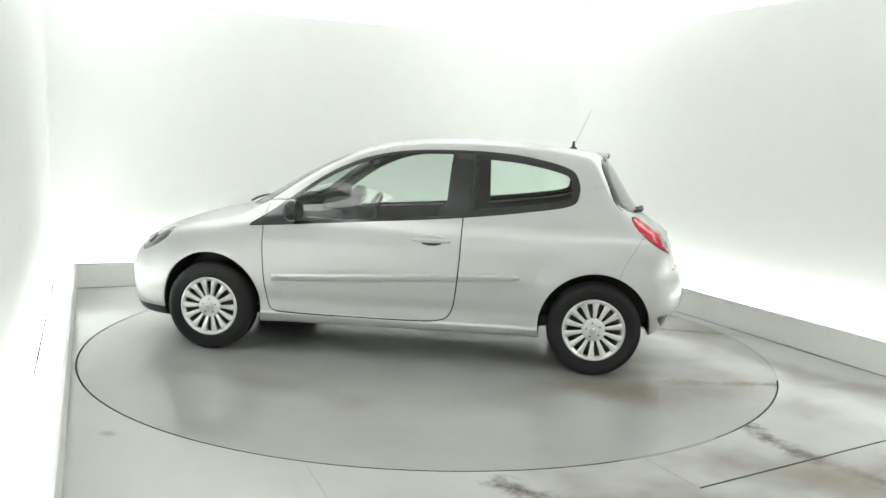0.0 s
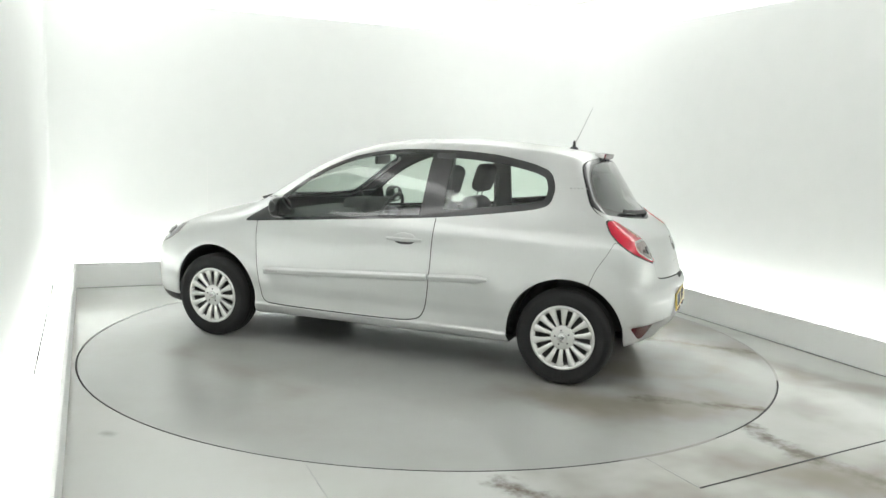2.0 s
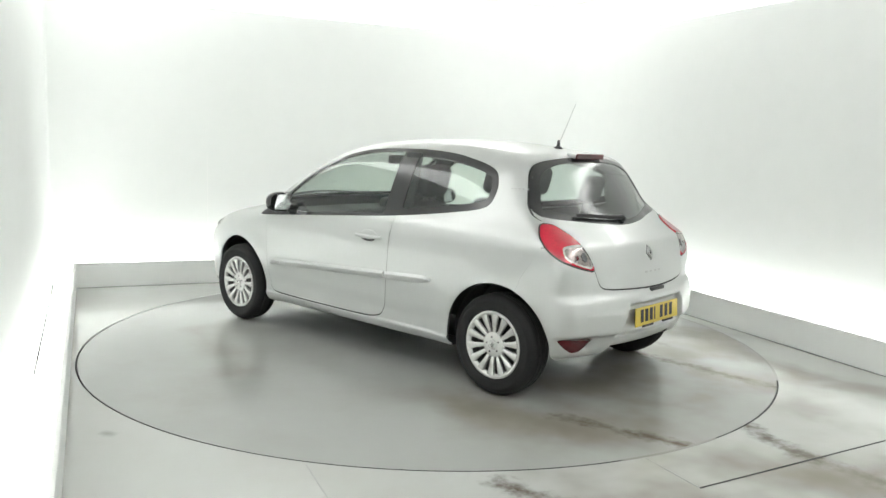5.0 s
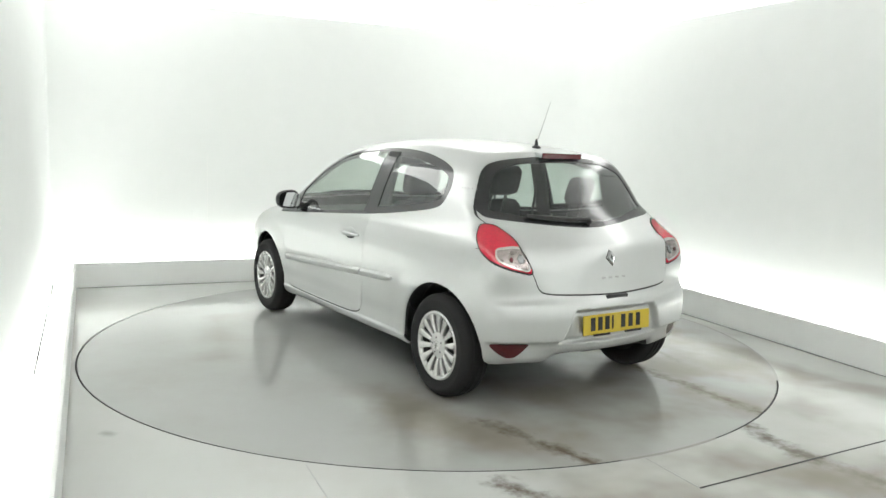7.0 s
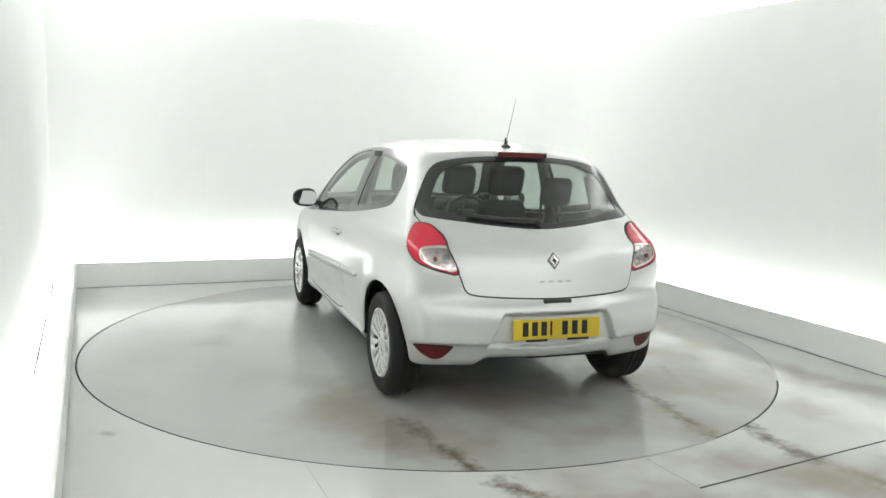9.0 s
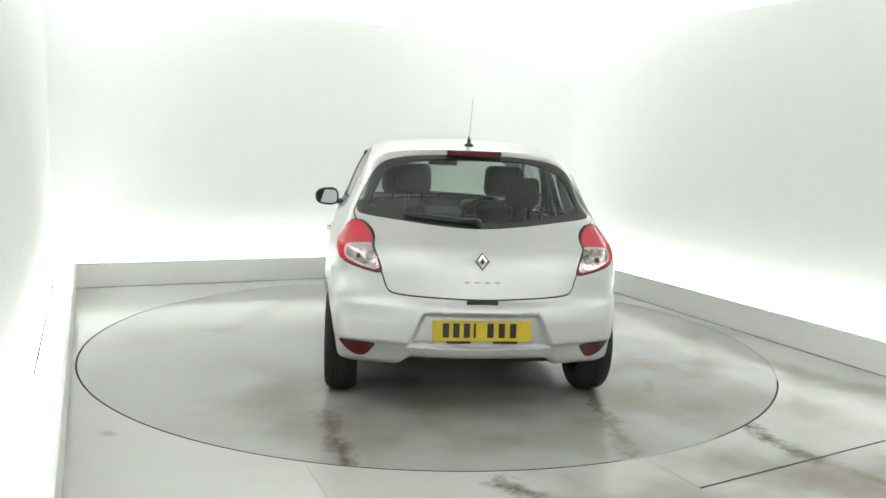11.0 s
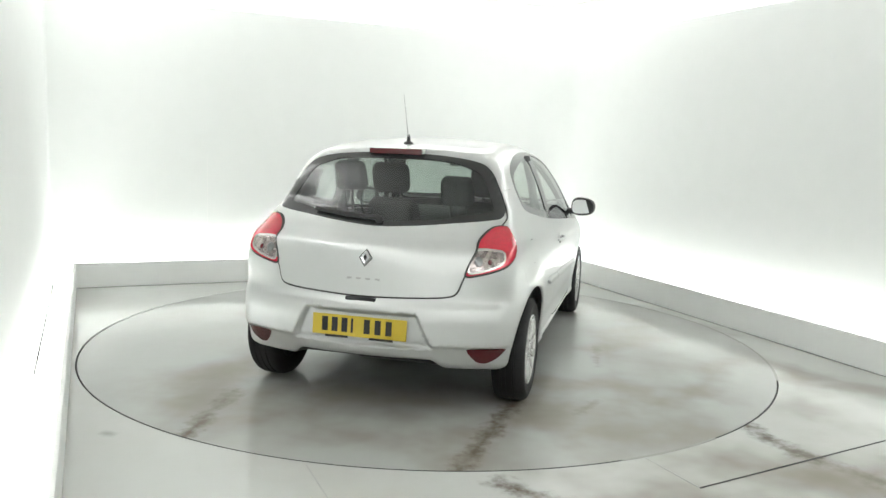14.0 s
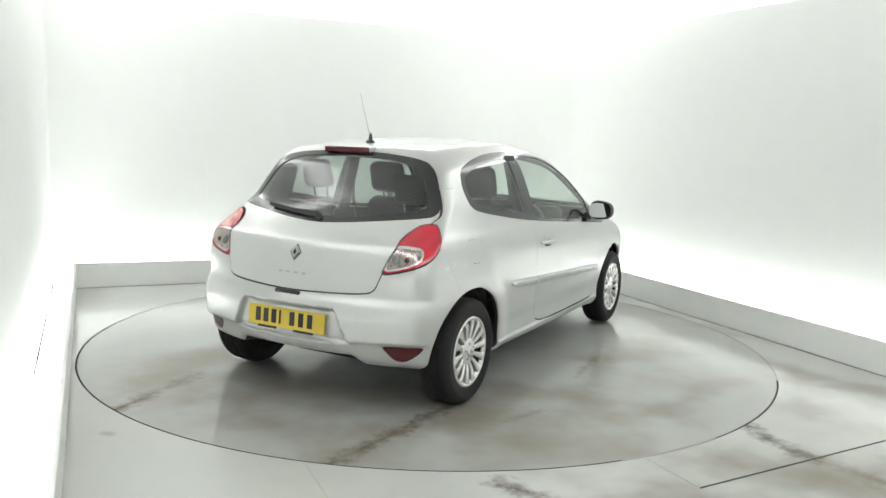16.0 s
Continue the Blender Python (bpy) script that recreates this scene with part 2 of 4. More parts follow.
def build_room():
    # floor with a round hole for the table
    bm = bmesh.new()
    n = 192
    inner, outer, deep = [], [], []
    mu, mv = RING_X * ca + RING_Y * sa, RING_Y * ca - RING_X * sa
    for k in range(n):
        a = 2 * math.pi * k / n
        c, s = math.cos(a), math.sin(a)
        inner.append(bm.verts.new((mu + RING * c, mv + RING * s, 0)))
        deep.append(bm.verts.new((mu + RING * c, mv + RING * s, -0.06)))
        reach = min((U1 + 0.1) / c if c > 1e-6 else 1e9, (U0 - 0.1) / c if c < -1e-6 else 1e9,
                    (V1 + 0.1) / s if s > 1e-6 else 1e9, (V0 - 0.1) / s if s < -1e-6 else 1e9)
        outer.append(bm.verts.new((reach * c, reach * s, 0)))
    for k in range(n):
        j = (k + 1) % n
        bm.faces.new((inner[k], outer[k], outer[j], inner[j]))
        bm.faces.new((deep[k], inner[k], inner[j], deep[j]))
    for (u, v) in ((U0 - 0.1, V0 - 0.1), (U1 + 0.1, V0 - 0.1), (U0 - 0.1, V1 + 0.1), (U1 + 0.1, V1 + 0.1)):
        q = bm.verts.new((u, v, 0))
        near = sorted(outer, key=lambda w: (w.co - q.co).length)[:2]
        f = bm.faces.new((q, near[0], near[1]))
        f.normal_update()
        if f.normal.z < 0:
            f.normal_flip()
    floor = inroom(mesh_object("floor", bm, M["floor"], smooth=False))
    tagged(floor, "pale grey painted concrete floor with brown scuffs", "floor", kind="structure")
    # pit under the table
    bm = bmesh.new()
    bmesh.ops.create_circle(bm, cap_ends=True, segments=96, radius=RING + 0.02)
    bmesh.ops.translate(bm, vec=(RING_X, RING_Y, -0.06), verts=bm.verts)
    tagged(mesh_object("floor_pit", bm, M["seam"], False), "dark shallow pit below the turntable", "floor", kind="structure")
    # walls
    bm = bmesh.new()
    a, b = wall_outline(0), wall_outline(0.08)
    top = CEIL
    VA = [[bm.verts.new((u, v, z)) for (u, v) in a] for z in (0, 0.25, 1.5, 2.6, top)]
    VB = [[bm.verts.new((u, v, z)) for (u, v) in b] for z in (0, top)]
    n = len(a)
    for r0, r1 in zip(VA, VA[1:]):
        for k in range(n):
            bm.faces.new((r0[(k + 1) % n], r0[k], r1[k], r1[(k + 1) % n]))
    for k in range(n):
        j = (k + 1) % n
        bm.faces.new((VB[0][k], VB[0][j], VB[1][j], VB[1][k]))
        bm.faces.new((VA[-1][j], VA[-1][k], VB[1][k], VB[1][j]))
    tagged(inroom(mesh_object("wall_around", bm, M["wall"])), "smooth white painted studio wall with coved corners", "wall", kind="structure")
    # ceiling
    bm = bmesh.new()
    box(bm, (U0 - 0.1, V0 - 0.1, CEIL), (U1 + 0.1, V1 + 0.1, CEIL + 0.08))
    tagged(inroom(mesh_object("ceiling", bm, M["ceiling"], False)), "plain white painted ceiling", "ceiling", kind="structure")
    # kerb boards in front of the low light troughs
    t = 0.025
    for lo, hi in (((KU0 - t, KV1, 0), (KU1 + t, KV1 + t, KERB)), ((KU1, V0, 0), (KU1 + t, KV1 - 0.002, KERB)), ((KU0 - t, V0, 0), (KU0, KV1 - 0.002, KERB))):
        bm = box(bmesh.new(), lo, hi, 0.004, 1)
        tagged(inroom(mesh_object("kerb", bm, M["kerb"], False)), "low pale grey upstand hiding the wall lights", "kerb", group="kerb boards", kind="structure")
    bm = box(bmesh.new(), (-1.2265, V1 - 0.004, 0.30), (-1.2205, V1 - 0.0005, 1.25), 0.001, 1)
    tagged(inroom(mesh_object("wall_trim", bm, M["kerb"], False)), "thin cover strip over a joint in the wall", "trim", kind="structure")
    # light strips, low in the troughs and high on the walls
    # the front run is unseen, added behind the camera to brighten that end
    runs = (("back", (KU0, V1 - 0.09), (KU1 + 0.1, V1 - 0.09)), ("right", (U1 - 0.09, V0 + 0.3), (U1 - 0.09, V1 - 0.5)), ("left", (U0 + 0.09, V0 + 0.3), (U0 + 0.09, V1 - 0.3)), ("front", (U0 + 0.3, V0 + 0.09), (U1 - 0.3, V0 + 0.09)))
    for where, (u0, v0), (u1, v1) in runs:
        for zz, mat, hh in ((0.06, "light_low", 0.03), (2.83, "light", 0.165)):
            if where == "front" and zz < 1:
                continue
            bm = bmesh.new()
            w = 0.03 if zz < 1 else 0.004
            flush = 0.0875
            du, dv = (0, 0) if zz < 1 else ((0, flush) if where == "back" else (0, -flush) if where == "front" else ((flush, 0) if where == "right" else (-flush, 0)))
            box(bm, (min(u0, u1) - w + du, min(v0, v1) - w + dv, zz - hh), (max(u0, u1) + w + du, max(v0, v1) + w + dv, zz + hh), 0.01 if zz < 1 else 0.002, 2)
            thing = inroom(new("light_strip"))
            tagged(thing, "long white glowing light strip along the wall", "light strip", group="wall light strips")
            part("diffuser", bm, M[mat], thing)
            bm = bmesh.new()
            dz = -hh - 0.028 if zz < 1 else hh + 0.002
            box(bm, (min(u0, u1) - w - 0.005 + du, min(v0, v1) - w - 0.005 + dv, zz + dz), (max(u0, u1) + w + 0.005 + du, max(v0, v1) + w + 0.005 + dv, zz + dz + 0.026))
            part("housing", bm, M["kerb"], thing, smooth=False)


def build_filler():
    """Added strips that hide the gap round the table on arcs where it doesn't show."""
    for a0, a1 in ((-67.5, -52.0), (-20.5, 62.0)):
        bm = bmesh.new()
        n = max(8, int((a1 - a0) / 2))
        rows = []
        for k in range(n + 1):
            a = radians(a0 + (a1 - a0) * k / n)
            rows.append([bm.verts.new((RING_X + r * math.cos(a), RING_Y + r * math.sin(a), z)) for r, z in ((RING - 0.0125, 0.0012), (RING + 0.004, 0.0012), (RING + 0.004, -0.004))])
        for A, B in zip(rows, rows[1:]):
            for j in range(2):
                bm.faces.new((A[j], A[j + 1], B[j + 1], B[j]))
        bmesh.ops.recalc_face_normals(bm, faces=bm.faces)
        tagged(mesh_object("gap_filler", bm, M["filler"], False), "thin grey strip added over the gap round the turntable", "floor joint", kind="structure")


def build_table():
    bm = bmesh.new()
    bmesh.ops.create_cone(bm, cap_ends=True, segments=192, radius1=RING - 0.011, radius2=RING - 0.011, depth=0.05)
    bmesh.ops.translate(bm, vec=(0, 0, -0.025), verts=bm.verts)
    table = tagged(new("turntable"), "round grey painted turntable disc with brown stains", "turntable")
    part("disc", bm, M["table"], table, smooth=False)
    bm = bmesh.new()
    lathe(bm, [(RING - 0.0105, -0.0005), (RING - 0.0075, -0.002), (RING - 0.0075, -0.05), (RING - 0.0105, -0.05)], 192, True)
    part("edge_band", bm, M["dark_metal"], table, "dark steel edge band", m=pose(0, 0, 0, 90, 0, 0), smooth=False)
    return table


def build_seams():
    for a, b, w, mat in (((0.10, -2.44), (0.113, -2.80), 0.0025, "faint_seam"), ((0.113, -2.80), (2.5, -2.58), 0.0045, "seam"), ((-1.437, -1.985), (-1.436, -5.7), 0.0025, "faint_seam"),
                        ((KU0, KV1 - 0.004), (KU1, KV1 - 0.004), 0.004, "seam"), ((KU1 - 0.004, KV1 - 0.01), (KU1 - 0.004, V0 + 0.1), 0.003, "grey_seam"), ((-2.632, 2.8), (-2.628, -0.2), 0.0055, "trough_gap")):
        a, b = Vector((*a, 0)), Vector((*b, 0))
        d = b - a
        bm = box(bmesh.new(), (0, -w, 0.0005), (d.length, w, 0.002))
        ob = mesh_object("floor_seam", bm, M[mat], False)
        ob.matrix_basis = TURN @ Matrix.Translation(a) @ Matrix.Rotation(math.atan2(d.y, d.x), 4, "Z")
        tagged(ob, "thin dark joint in the floor", "floor joint", kind="structure")


# ---------------------------------------------------------------- the car's skin, as a field
def curve(*pts):
    """A smooth curve through (a, b) pairs."""
    xs, ys = np.array([q[0] for q in pts], float), np.array([q[1] for q in pts], float)
    h = np.diff(xs)
    d = np.diff(ys) / h
    m = np.empty(len(xs))
    m[0], m[-1] = d[0], d[-1]
    same = d[:-1] * d[1:] > 0
    m[1:-1] = np.where(same, 2 * d[:-1] * d[1:] / np.where(same, d[:-1] + d[1:], 1), 0)

    def at(x):
        x = np.clip(x, xs[0], xs[-1])
        i = np.clip(np.searchsorted(xs, x) - 1, 0, len(h) - 1)
        t = (x - xs[i]) / h[i]
        return ((1 + 2 * t) * (1 - t) ** 2 * ys[i] + t * (1 - t) ** 2 * h[i] * m[i] + t * t * (3 - 2 * t) * ys[i + 1] + t * t * (t - 1) * h[i] * m[i + 1])
    return at


def smax(a, b, k):
    h = np.maximum(k - np.abs(a - b), 0) / k
    return np.maximum(a, b) + h * h * k * 0.25


def step(a, b, x):
    t = np.clip((x - a) / (b - a), 0, 1)
    return t * t * (3 - 2 * t)


TOP = curve((-2.1, 1.10), (-1.62, 1.30), (-1.34, 1.405), (-1.05, 1.449), (-0.64, 1.480), (-0.35, 1.486), (0.0, 1.472), (0.2, 1.446), (0.477, 1.367), (0.8, 1.218), (0.98, 1.112), (1.16, 1.000), (1.26, 0.962), (1.45, 0.920), (1.75, 0.825), (1.95, 0.730), (2.2, 0.56))
CROWN = curve((-2.1, 0.16), (-1.2, 0.14), (-0.4, 0.13), (0.2, 0.15), (0.5, 0.20), (0.9, 0.26), (1.2, 0.16), (1.5, 0.12), (2.2, 0.14))
BOTTOM = curve((-2.1, 0.285), (-1.7, 0.262), (-1.5, 0.25), (-1.0, 0.222), (0.9, 0.205), (1.5, 0.190), (2.2, 0.21))
REAR = curve((0.0, -1.74), (0.22, -1.79), (0.30, -1.848), (0.392, -1.888), (0.418, -1.924), (0.52, -1.926), (0.60, -1.906), (0.645, -1.876), (0.72, -1.852), (0.84, -1.814), (0.90, -1.784), (0.955, -1.705), (1.00, -1.637), (1.06, -1.575), (1.20, -1.480), (1.35, -1.385), (1.41, -1.345), (1.6, -1.30))
FRONT = curve((0.0, 1.97), (0.2, 2.03), (0.35, 2.085), (0.5, 2.09), (0.62, 2.06), (0.75, 1.96), (0.9, 1.80), (1.6, 1.0))
WIDTH = curve((0.0, 0.770), (0.2, 0.785), (0.3, 0.820), (0.36, 0.821), (0.45, 0.833), (0.62, 0.846), (0.76, 0.846), (0.86, 0.835), (0.93, 0.812), (0.98, 0.786), (1.03, 0.764), (1.15, 0.722), (1.256, 0.680), (1.33, 0.645), (1.40, 0.600), (1.6, 0.44))
PLAN = curve((-2.1, -0.16), (-1.75, -0.085), (-1.45, -0.04), (-1.1, -0.008), (-0.4, 0.0), (0.6, 0.0), (1.1, 0.0), (1.5, -0.028), (1.8, -0.085), (2.2, -0.25))
WHEEL_X, WHEEL_Z, WHEEL_Y = 1.2875, 0.300, 0.812
ARCH = 0.360
ARCH_Z = {1: 0.314, -1: 0.306}


def bulge(y, z):
    """How far the rear corners stand out round the tail lights."""
    return 0.050 * step(0.40, 0.72, np.abs(y)) * step(0.62, 0.80, z) * step(1.13, 1.01, z)


def underside(x, y):
    """Height of the lower edge, cut higher below the rear bumper's middle."""
    return BOTTOM(x) + 0.048 * step(0.44, 0.36, np.abs(y)) * step(-1.62, -1.74, x)


def field(P):
    """Negative inside the car's body."""
    x, y, z = P[:, 0], np.abs(P[:, 1]), P[:, 2]
    ra = np.minimum(np.hypot(x - WHEEL_X, z - ARCH_Z[1]), np.hypot(x + WHEEL_X, z - ARCH_Z[-1]))
    flare = 0.013 * step(ARCH + 0.16, ARCH + 0.015, ra)
    taper = -0.038 * step(-0.3, -1.6, x) * step(0.90, 1.28, z)
    sill = 0.012 * step(0.292, 0.276, z) * step(1.0, 0.9, np.abs(x))
    side = y - (WIDTH(z) + PLAN(x) + flare + taper + sill)
    top = (z - TOP(x) + CROWN(x) * y * y) * 0.92
    f = smax(side, top, 0.10)
    recess = 0.044 * step(0.378, 0.344, y + 0.45 * (z - 0.44)) * step(0.580, 0.556, z) * step(0.385, 0.408, z)
    rear = (REAR(z) + 0.31 * y * y + recess - bulge(y, z) - x)
    rear = rear * np.where(z > 0.93, 0.80, 0.97)
    f = smax(f, rear, 0.07)
    front = (x - FRONT(z) + 0.36 * y * y) * 0.9
    f = smax(f, front, 0.10)
    return smax(f, underside(x, y) - z, 0.05)


def gradient(P, h=0.002):
    g = np.empty_like(P)
    for i in range(3):
        d = np.zeros(3)
        d[i] = h
        g[:, i] = (field(P + d) - field(P - d)) / (2 * h)
    return g


def skin(step_=0.0145):
    """The surface of the field as triangles, by surface nets."""
    lo, hi = np.array((-2.0, -0.927, 0.12)), np.array((2.16, 0.93, 1.56))
    n = np.ceil((hi - lo) / step_).astype(int) + 1
    ax = [lo[i] + step_ * np.arange(n[i]) for i in range(3)]
    G = np.stack(np.meshgrid(*ax, indexing="ij"), -1)
    F = field(G.reshape(-1, 3)).reshape(n)
    S = F < 0
    c = n - 1
    total, count = np.zeros((*c, 3)), np.zeros(c)
    idx = np.stack(np.meshgrid(*[np.arange(k) for k in c], indexing="ij"), -1).astype(float)
    corner = [(i, j, k) for i in (0, 1) for j in (0, 1) for k in (0, 1)]

    def sub(A, o):
        return A[o[0]:o[0] + c[0], o[1]:o[1] + c[1], o[2]:o[2] + c[2]]
    for a in corner:
        for i in range(3):
            if a[i] == 0:
                b = tuple(1 if j == i else a[j] for j in range(3))
                fa, fb = sub(F, a), sub(F, b)
                cross = (fa < 0) != (fb < 0)
                t = np.where(cross, fa / np.where(cross, fa - fb, 1), 0)
                q = np.array(a, float) + t[..., None] * (np.array(b, float) - np.array(a, float))
                total += np.where(cross[..., None], q, 0)
                count += cross
    live = count > 0
    ids = np.full(c, -1)
    ids[live] = np.arange(live.sum())
    V = lo + step_ * (idx[live] + 0.5 + 0.35 * (total[live] / count[live][:, None] - 0.5))
    quads = []
    for i in range(3):
        j, k = (i + 1) % 3, (i + 2) % 3
        s0 = [slice(None)] * 3
        s1 = [slice(None)] * 3
        s0[i], s1[i] = slice(0, -1), slice(1, None)
        A, B = S[tuple(s0)], S[tuple(s1)]
        at = np.argwhere(A != B)
        ok = (at[:, j] > 0) & (at[:, k] > 0) & (at[:, j] < c[j]) & (at[:, k] < c[k]) & (at[:, i] < c[i])
        at = at[ok]
        inside_first = A[tuple(at.T)]
        cells = []
        for dj, dk in ((-1, -1), (0, -1), (0, 0), (-1, 0)):
            q = at.copy()
            q[:, j] += dj
            q[:, k] += dk
            cells.append(ids[tuple(q.T)])
        Q = np.stack(cells, -1)
        Q[~inside_first] = Q[~inside_first][:, ::-1]
        quads.append(Q)
    Q = np.concatenate(quads)
    for _ in range(6):
        g = gradient(V)
        V = V - np.clip(field(V) / np.maximum((g * g).sum(1), 0.05), -0.02, 0.02)[:, None] * g
    return V, np.concatenate([Q[:, [0, 1, 2]], Q[:, [0, 2, 3]]])


def cut(V, T, g):
    """Splits the triangles along g = 0: the points, the triangles where g < 0, and the rest."""
    val = g(V)
    val = np.where(np.abs(val) < 1e-6, 1e-6, val)
    pos = val > 0
    n = pos[T].sum(1)
    keep_in, keep_out = T[n == 0], T[n == 3]
    mixed = T[(n == 1) | (n == 2)]
    if not len(mixed):
        return V, keep_in, keep_out
    lone = np.where((pos[mixed].sum(1) == 1)[:, None], pos[mixed], ~pos[mixed])
    r = lone.argmax(1)
    ar = np.arange(len(mixed))
    a, b, c = mixed[ar, r], mixed[ar, (r + 1) % 3], mixed[ar, (r + 2) % 3]
    e = np.sort(np.concatenate([np.stack([a, b], 1), np.stack([a, c], 1)]), 1)
    ue, inv = np.unique(e, axis=0, return_inverse=True)
    inv = inv.ravel()
    v0, v1 = val[ue[:, 0]], val[ue[:, 1]]
    t = v0 / (v0 - v1)
    fresh = V[ue[:, 0]] + t[:, None] * (V[ue[:, 1]] - V[ue[:, 0]])
    ab, ac = len(V) + inv[:len(mixed)], len(V) + inv[len(mixed):]
    V = np.concatenate([V, fresh])
    tip = np.stack([a, ab, ac], 1)
    base = np.concatenate([np.stack([ab, b, c], 1), np.stack([ab, c, ac], 1)])
    up = pos[a]
    up2 = np.concatenate([up, up])
    return V, np.concatenate([keep_in, tip[~up], base[up2]]), np.concatenate([keep_out, tip[up], base[~up2]])


def outline(pts, rounds=3):
    """Signed distance to a closed outline with rounded corners."""
    q = np.array(pts, float)
    for _ in range(rounds):
        nx = np.roll(q, -1, 0)
        q = np.stack([0.8 * q + 0.2 * nx, 0.2 * q + 0.8 * nx], 1).reshape(-1, 2)
    nx = np.roll(q, -1, 0)

    def at(u, v):
        best = np.full(len(u), 1e9)
        inside = np.zeros(len(u), bool)
        for (ax_, ay), (bx, by) in zip(q, nx):
            dx, dy = bx - ax_, by - ay
            t = np.clip(((u - ax_) * dx + (v - ay) * dy) / (dx * dx + dy * dy + 1e-12), 0, 1)
            best = np.minimum(best, (u - ax_ - t * dx) ** 2 + (v - ay - t * dy) ** 2)
            hit = (ay > v) != (by > v)
            inside ^= hit & (u < ax_ + (v - ay) / np.where(abs(dy) > 1e-12, dy, 1e-12) * dx)
        d = np.sqrt(best)
        return np.where(inside, -d, d)
    return at


def skin_part(name, V, T, mat, parent, label="", shift=0.0, thick=0.0):
    """Links triangles of the skin as one part; shift moves it along the normals, thick gives it an inner face."""
    if not len(T):
        return None
    used, inv = np.unique(T, return_inverse=True)
    T = inv.reshape(-1, 3)
    P = V[used]
    N = gradient(P)
    N /= np.linalg.norm(N, axis=1)[:, None]
    P = P + shift * N
    bad = (T[:, 0] == T[:, 1]) | (T[:, 1] == T[:, 2]) | (T[:, 0] == T[:, 2])
    T = T[~bad]
    normals = N
    if thick:
        e = np.sort(np.concatenate([T[:, [0, 1]], T[:, [1, 2]], T[:, [2, 0]]]), 1)
        ordered = np.concatenate([T[:, [0, 1]], T[:, [1, 2]], T[:, [2, 0]]])
        _, first, cnt = np.unique(e, axis=0, return_index=True, return_counts=True)
        rim = ordered[first[cnt == 1]]
        k = len(P)
        P = np.concatenate([P, P - thick * N])
        walls = np.concatenate([np.stack([rim[:, 1], rim[:, 0], rim[:, 0] + k], 1), np.stack([rim[:, 1], rim[:, 0] + k, rim[:, 1] + k], 1)])
        T = np.concatenate([T, walls])
        normals = np.concatenate([N, N])
    me = bpy.data.meshes.new(name)
    me.from_pydata(P.tolist(), [], T.tolist())
    me.validate()
    me.shade_smooth()
    if len(me.vertices) == len(normals):
        me.normals_split_custom_set_from_vertices(normals.tolist())
    me.materials.append(mat)
    ob = new(name, me)
    ob.parent = parent
    return tagged(ob, label)


def pieces(T, least=12):
    """The connected pieces of a set of triangles, tiny ones left out."""
    if not len(T):
        return []
    used, inv = np.unique(T, return_inverse=True)
    F = inv.reshape(-1, 3)
    lab = np.arange(len(used))
    while True:
        low = lab[F].min(1)
        nxt = lab.copy()
        for i in range(3):
            np.minimum.at(nxt, F[:, i], low)
        nxt = nxt[nxt]
        if (nxt == lab).all():
            break
        lab = nxt
    face = lab[F[:, 0]]
    return [T[face == k] for k in np.unique(face) if (face == k).sum() >= least]


def on_skin(x=None, y=None, z=None, way=(0, 0, 1), far=3.0):
    """The outermost point of the skin along a line through the two given numbers, and its normal."""
    way = np.array(way, float)
    base = np.array([x or 0.0, y or 0.0, z or 0.0])
    t = np.linspace(far, 0, 3001)
    P = base + t[:, None] * way
    k = int(np.argmax(field(P) < 0))
    q = P[k:k + 1]
    g = gradient(q)[0]
    return Vector(q[0]), Vector(g).normalized()


# ---------------------------------------------------------------- the car
SIDE_GLASS = outline([(1.035, 0.862), (0.90, 0.945), (0.745, 1.060), (0.58, 1.185), (0.435, 1.272), (0.245, 1.350), (0.05, 1.390), (-0.17, 1.408), (-0.50, 1.410),
                      (-0.77, 1.390), (-1.00, 1.345), (-1.125, 1.30), (-1.165, 1.20), (-1.145, 1.095), (-1.05, 1.062), (-0.70, 1.010), (-0.34, 0.968), (0.43, 0.908), (0.90, 0.870)], 2)
DOOR = outline([(0.905, 1.0), (0.918, 0.713), (0.901, 0.484), (0.868, 0.31), (0.80, 0.285), (-0.20, 0.285), (-0.335, 0.31), (-0.378, 0.391), (-0.399, 0.561), (-0.413, 0.747), (-0.42, 1.0), (-0.41, 1.05), (0.9, 1.05)], 2)
SCREEN = outline([(1.165, 0.0), (1.13, 0.42), (1.02, 0.655), (0.93, 0.70), (0.62, 0.60), (0.44, 0.53), (0.40, 0.30), (0.385, 0.0), (0.40, -0.30), (0.44, -0.53), (0.62, -0.60), (0.93, -0.70), (1.02, -0.655), (1.13, -0.42)], 2)
REAR_GLASS = outline([(0.0, 1.382), (0.20, 1.378), (0.38, 1.362), (0.50, 1.335), (0.555, 1.29), (0.605, 1.20), (0.668, 1.062), (0.60, 1.045), (0.25, 1.008), (0.0, 0.992),
                      (-0.25, 1.008), (-0.60, 1.045), (-0.668, 1.062), (-0.605, 1.20), (-0.555, 1.29), (-0.50, 1.335), (-0.38, 1.362), (-0.20, 1.378)], 2)
TAILGATE = outline([(0.0, 0.646), (0.40, 0.658), (0.495, 0.672), (0.524, 0.765), (0.600, 0.93), (0.683, 1.050), (0.678, 1.075), (0.617, 1.205), (0.566, 1.297), (0.508, 1.346), (0.385, 1.374), (0.0, 1.394),
                    (-0.385, 1.374), (-0.508, 1.346), (-0.566, 1.297), (-0.617, 1.205), (-0.678, 1.075), (-0.683, 1.050), (-0.600, 0.93), (-0.524, 0.765), (-0.495, 0.672), (-0.40, 0.658)], 2)
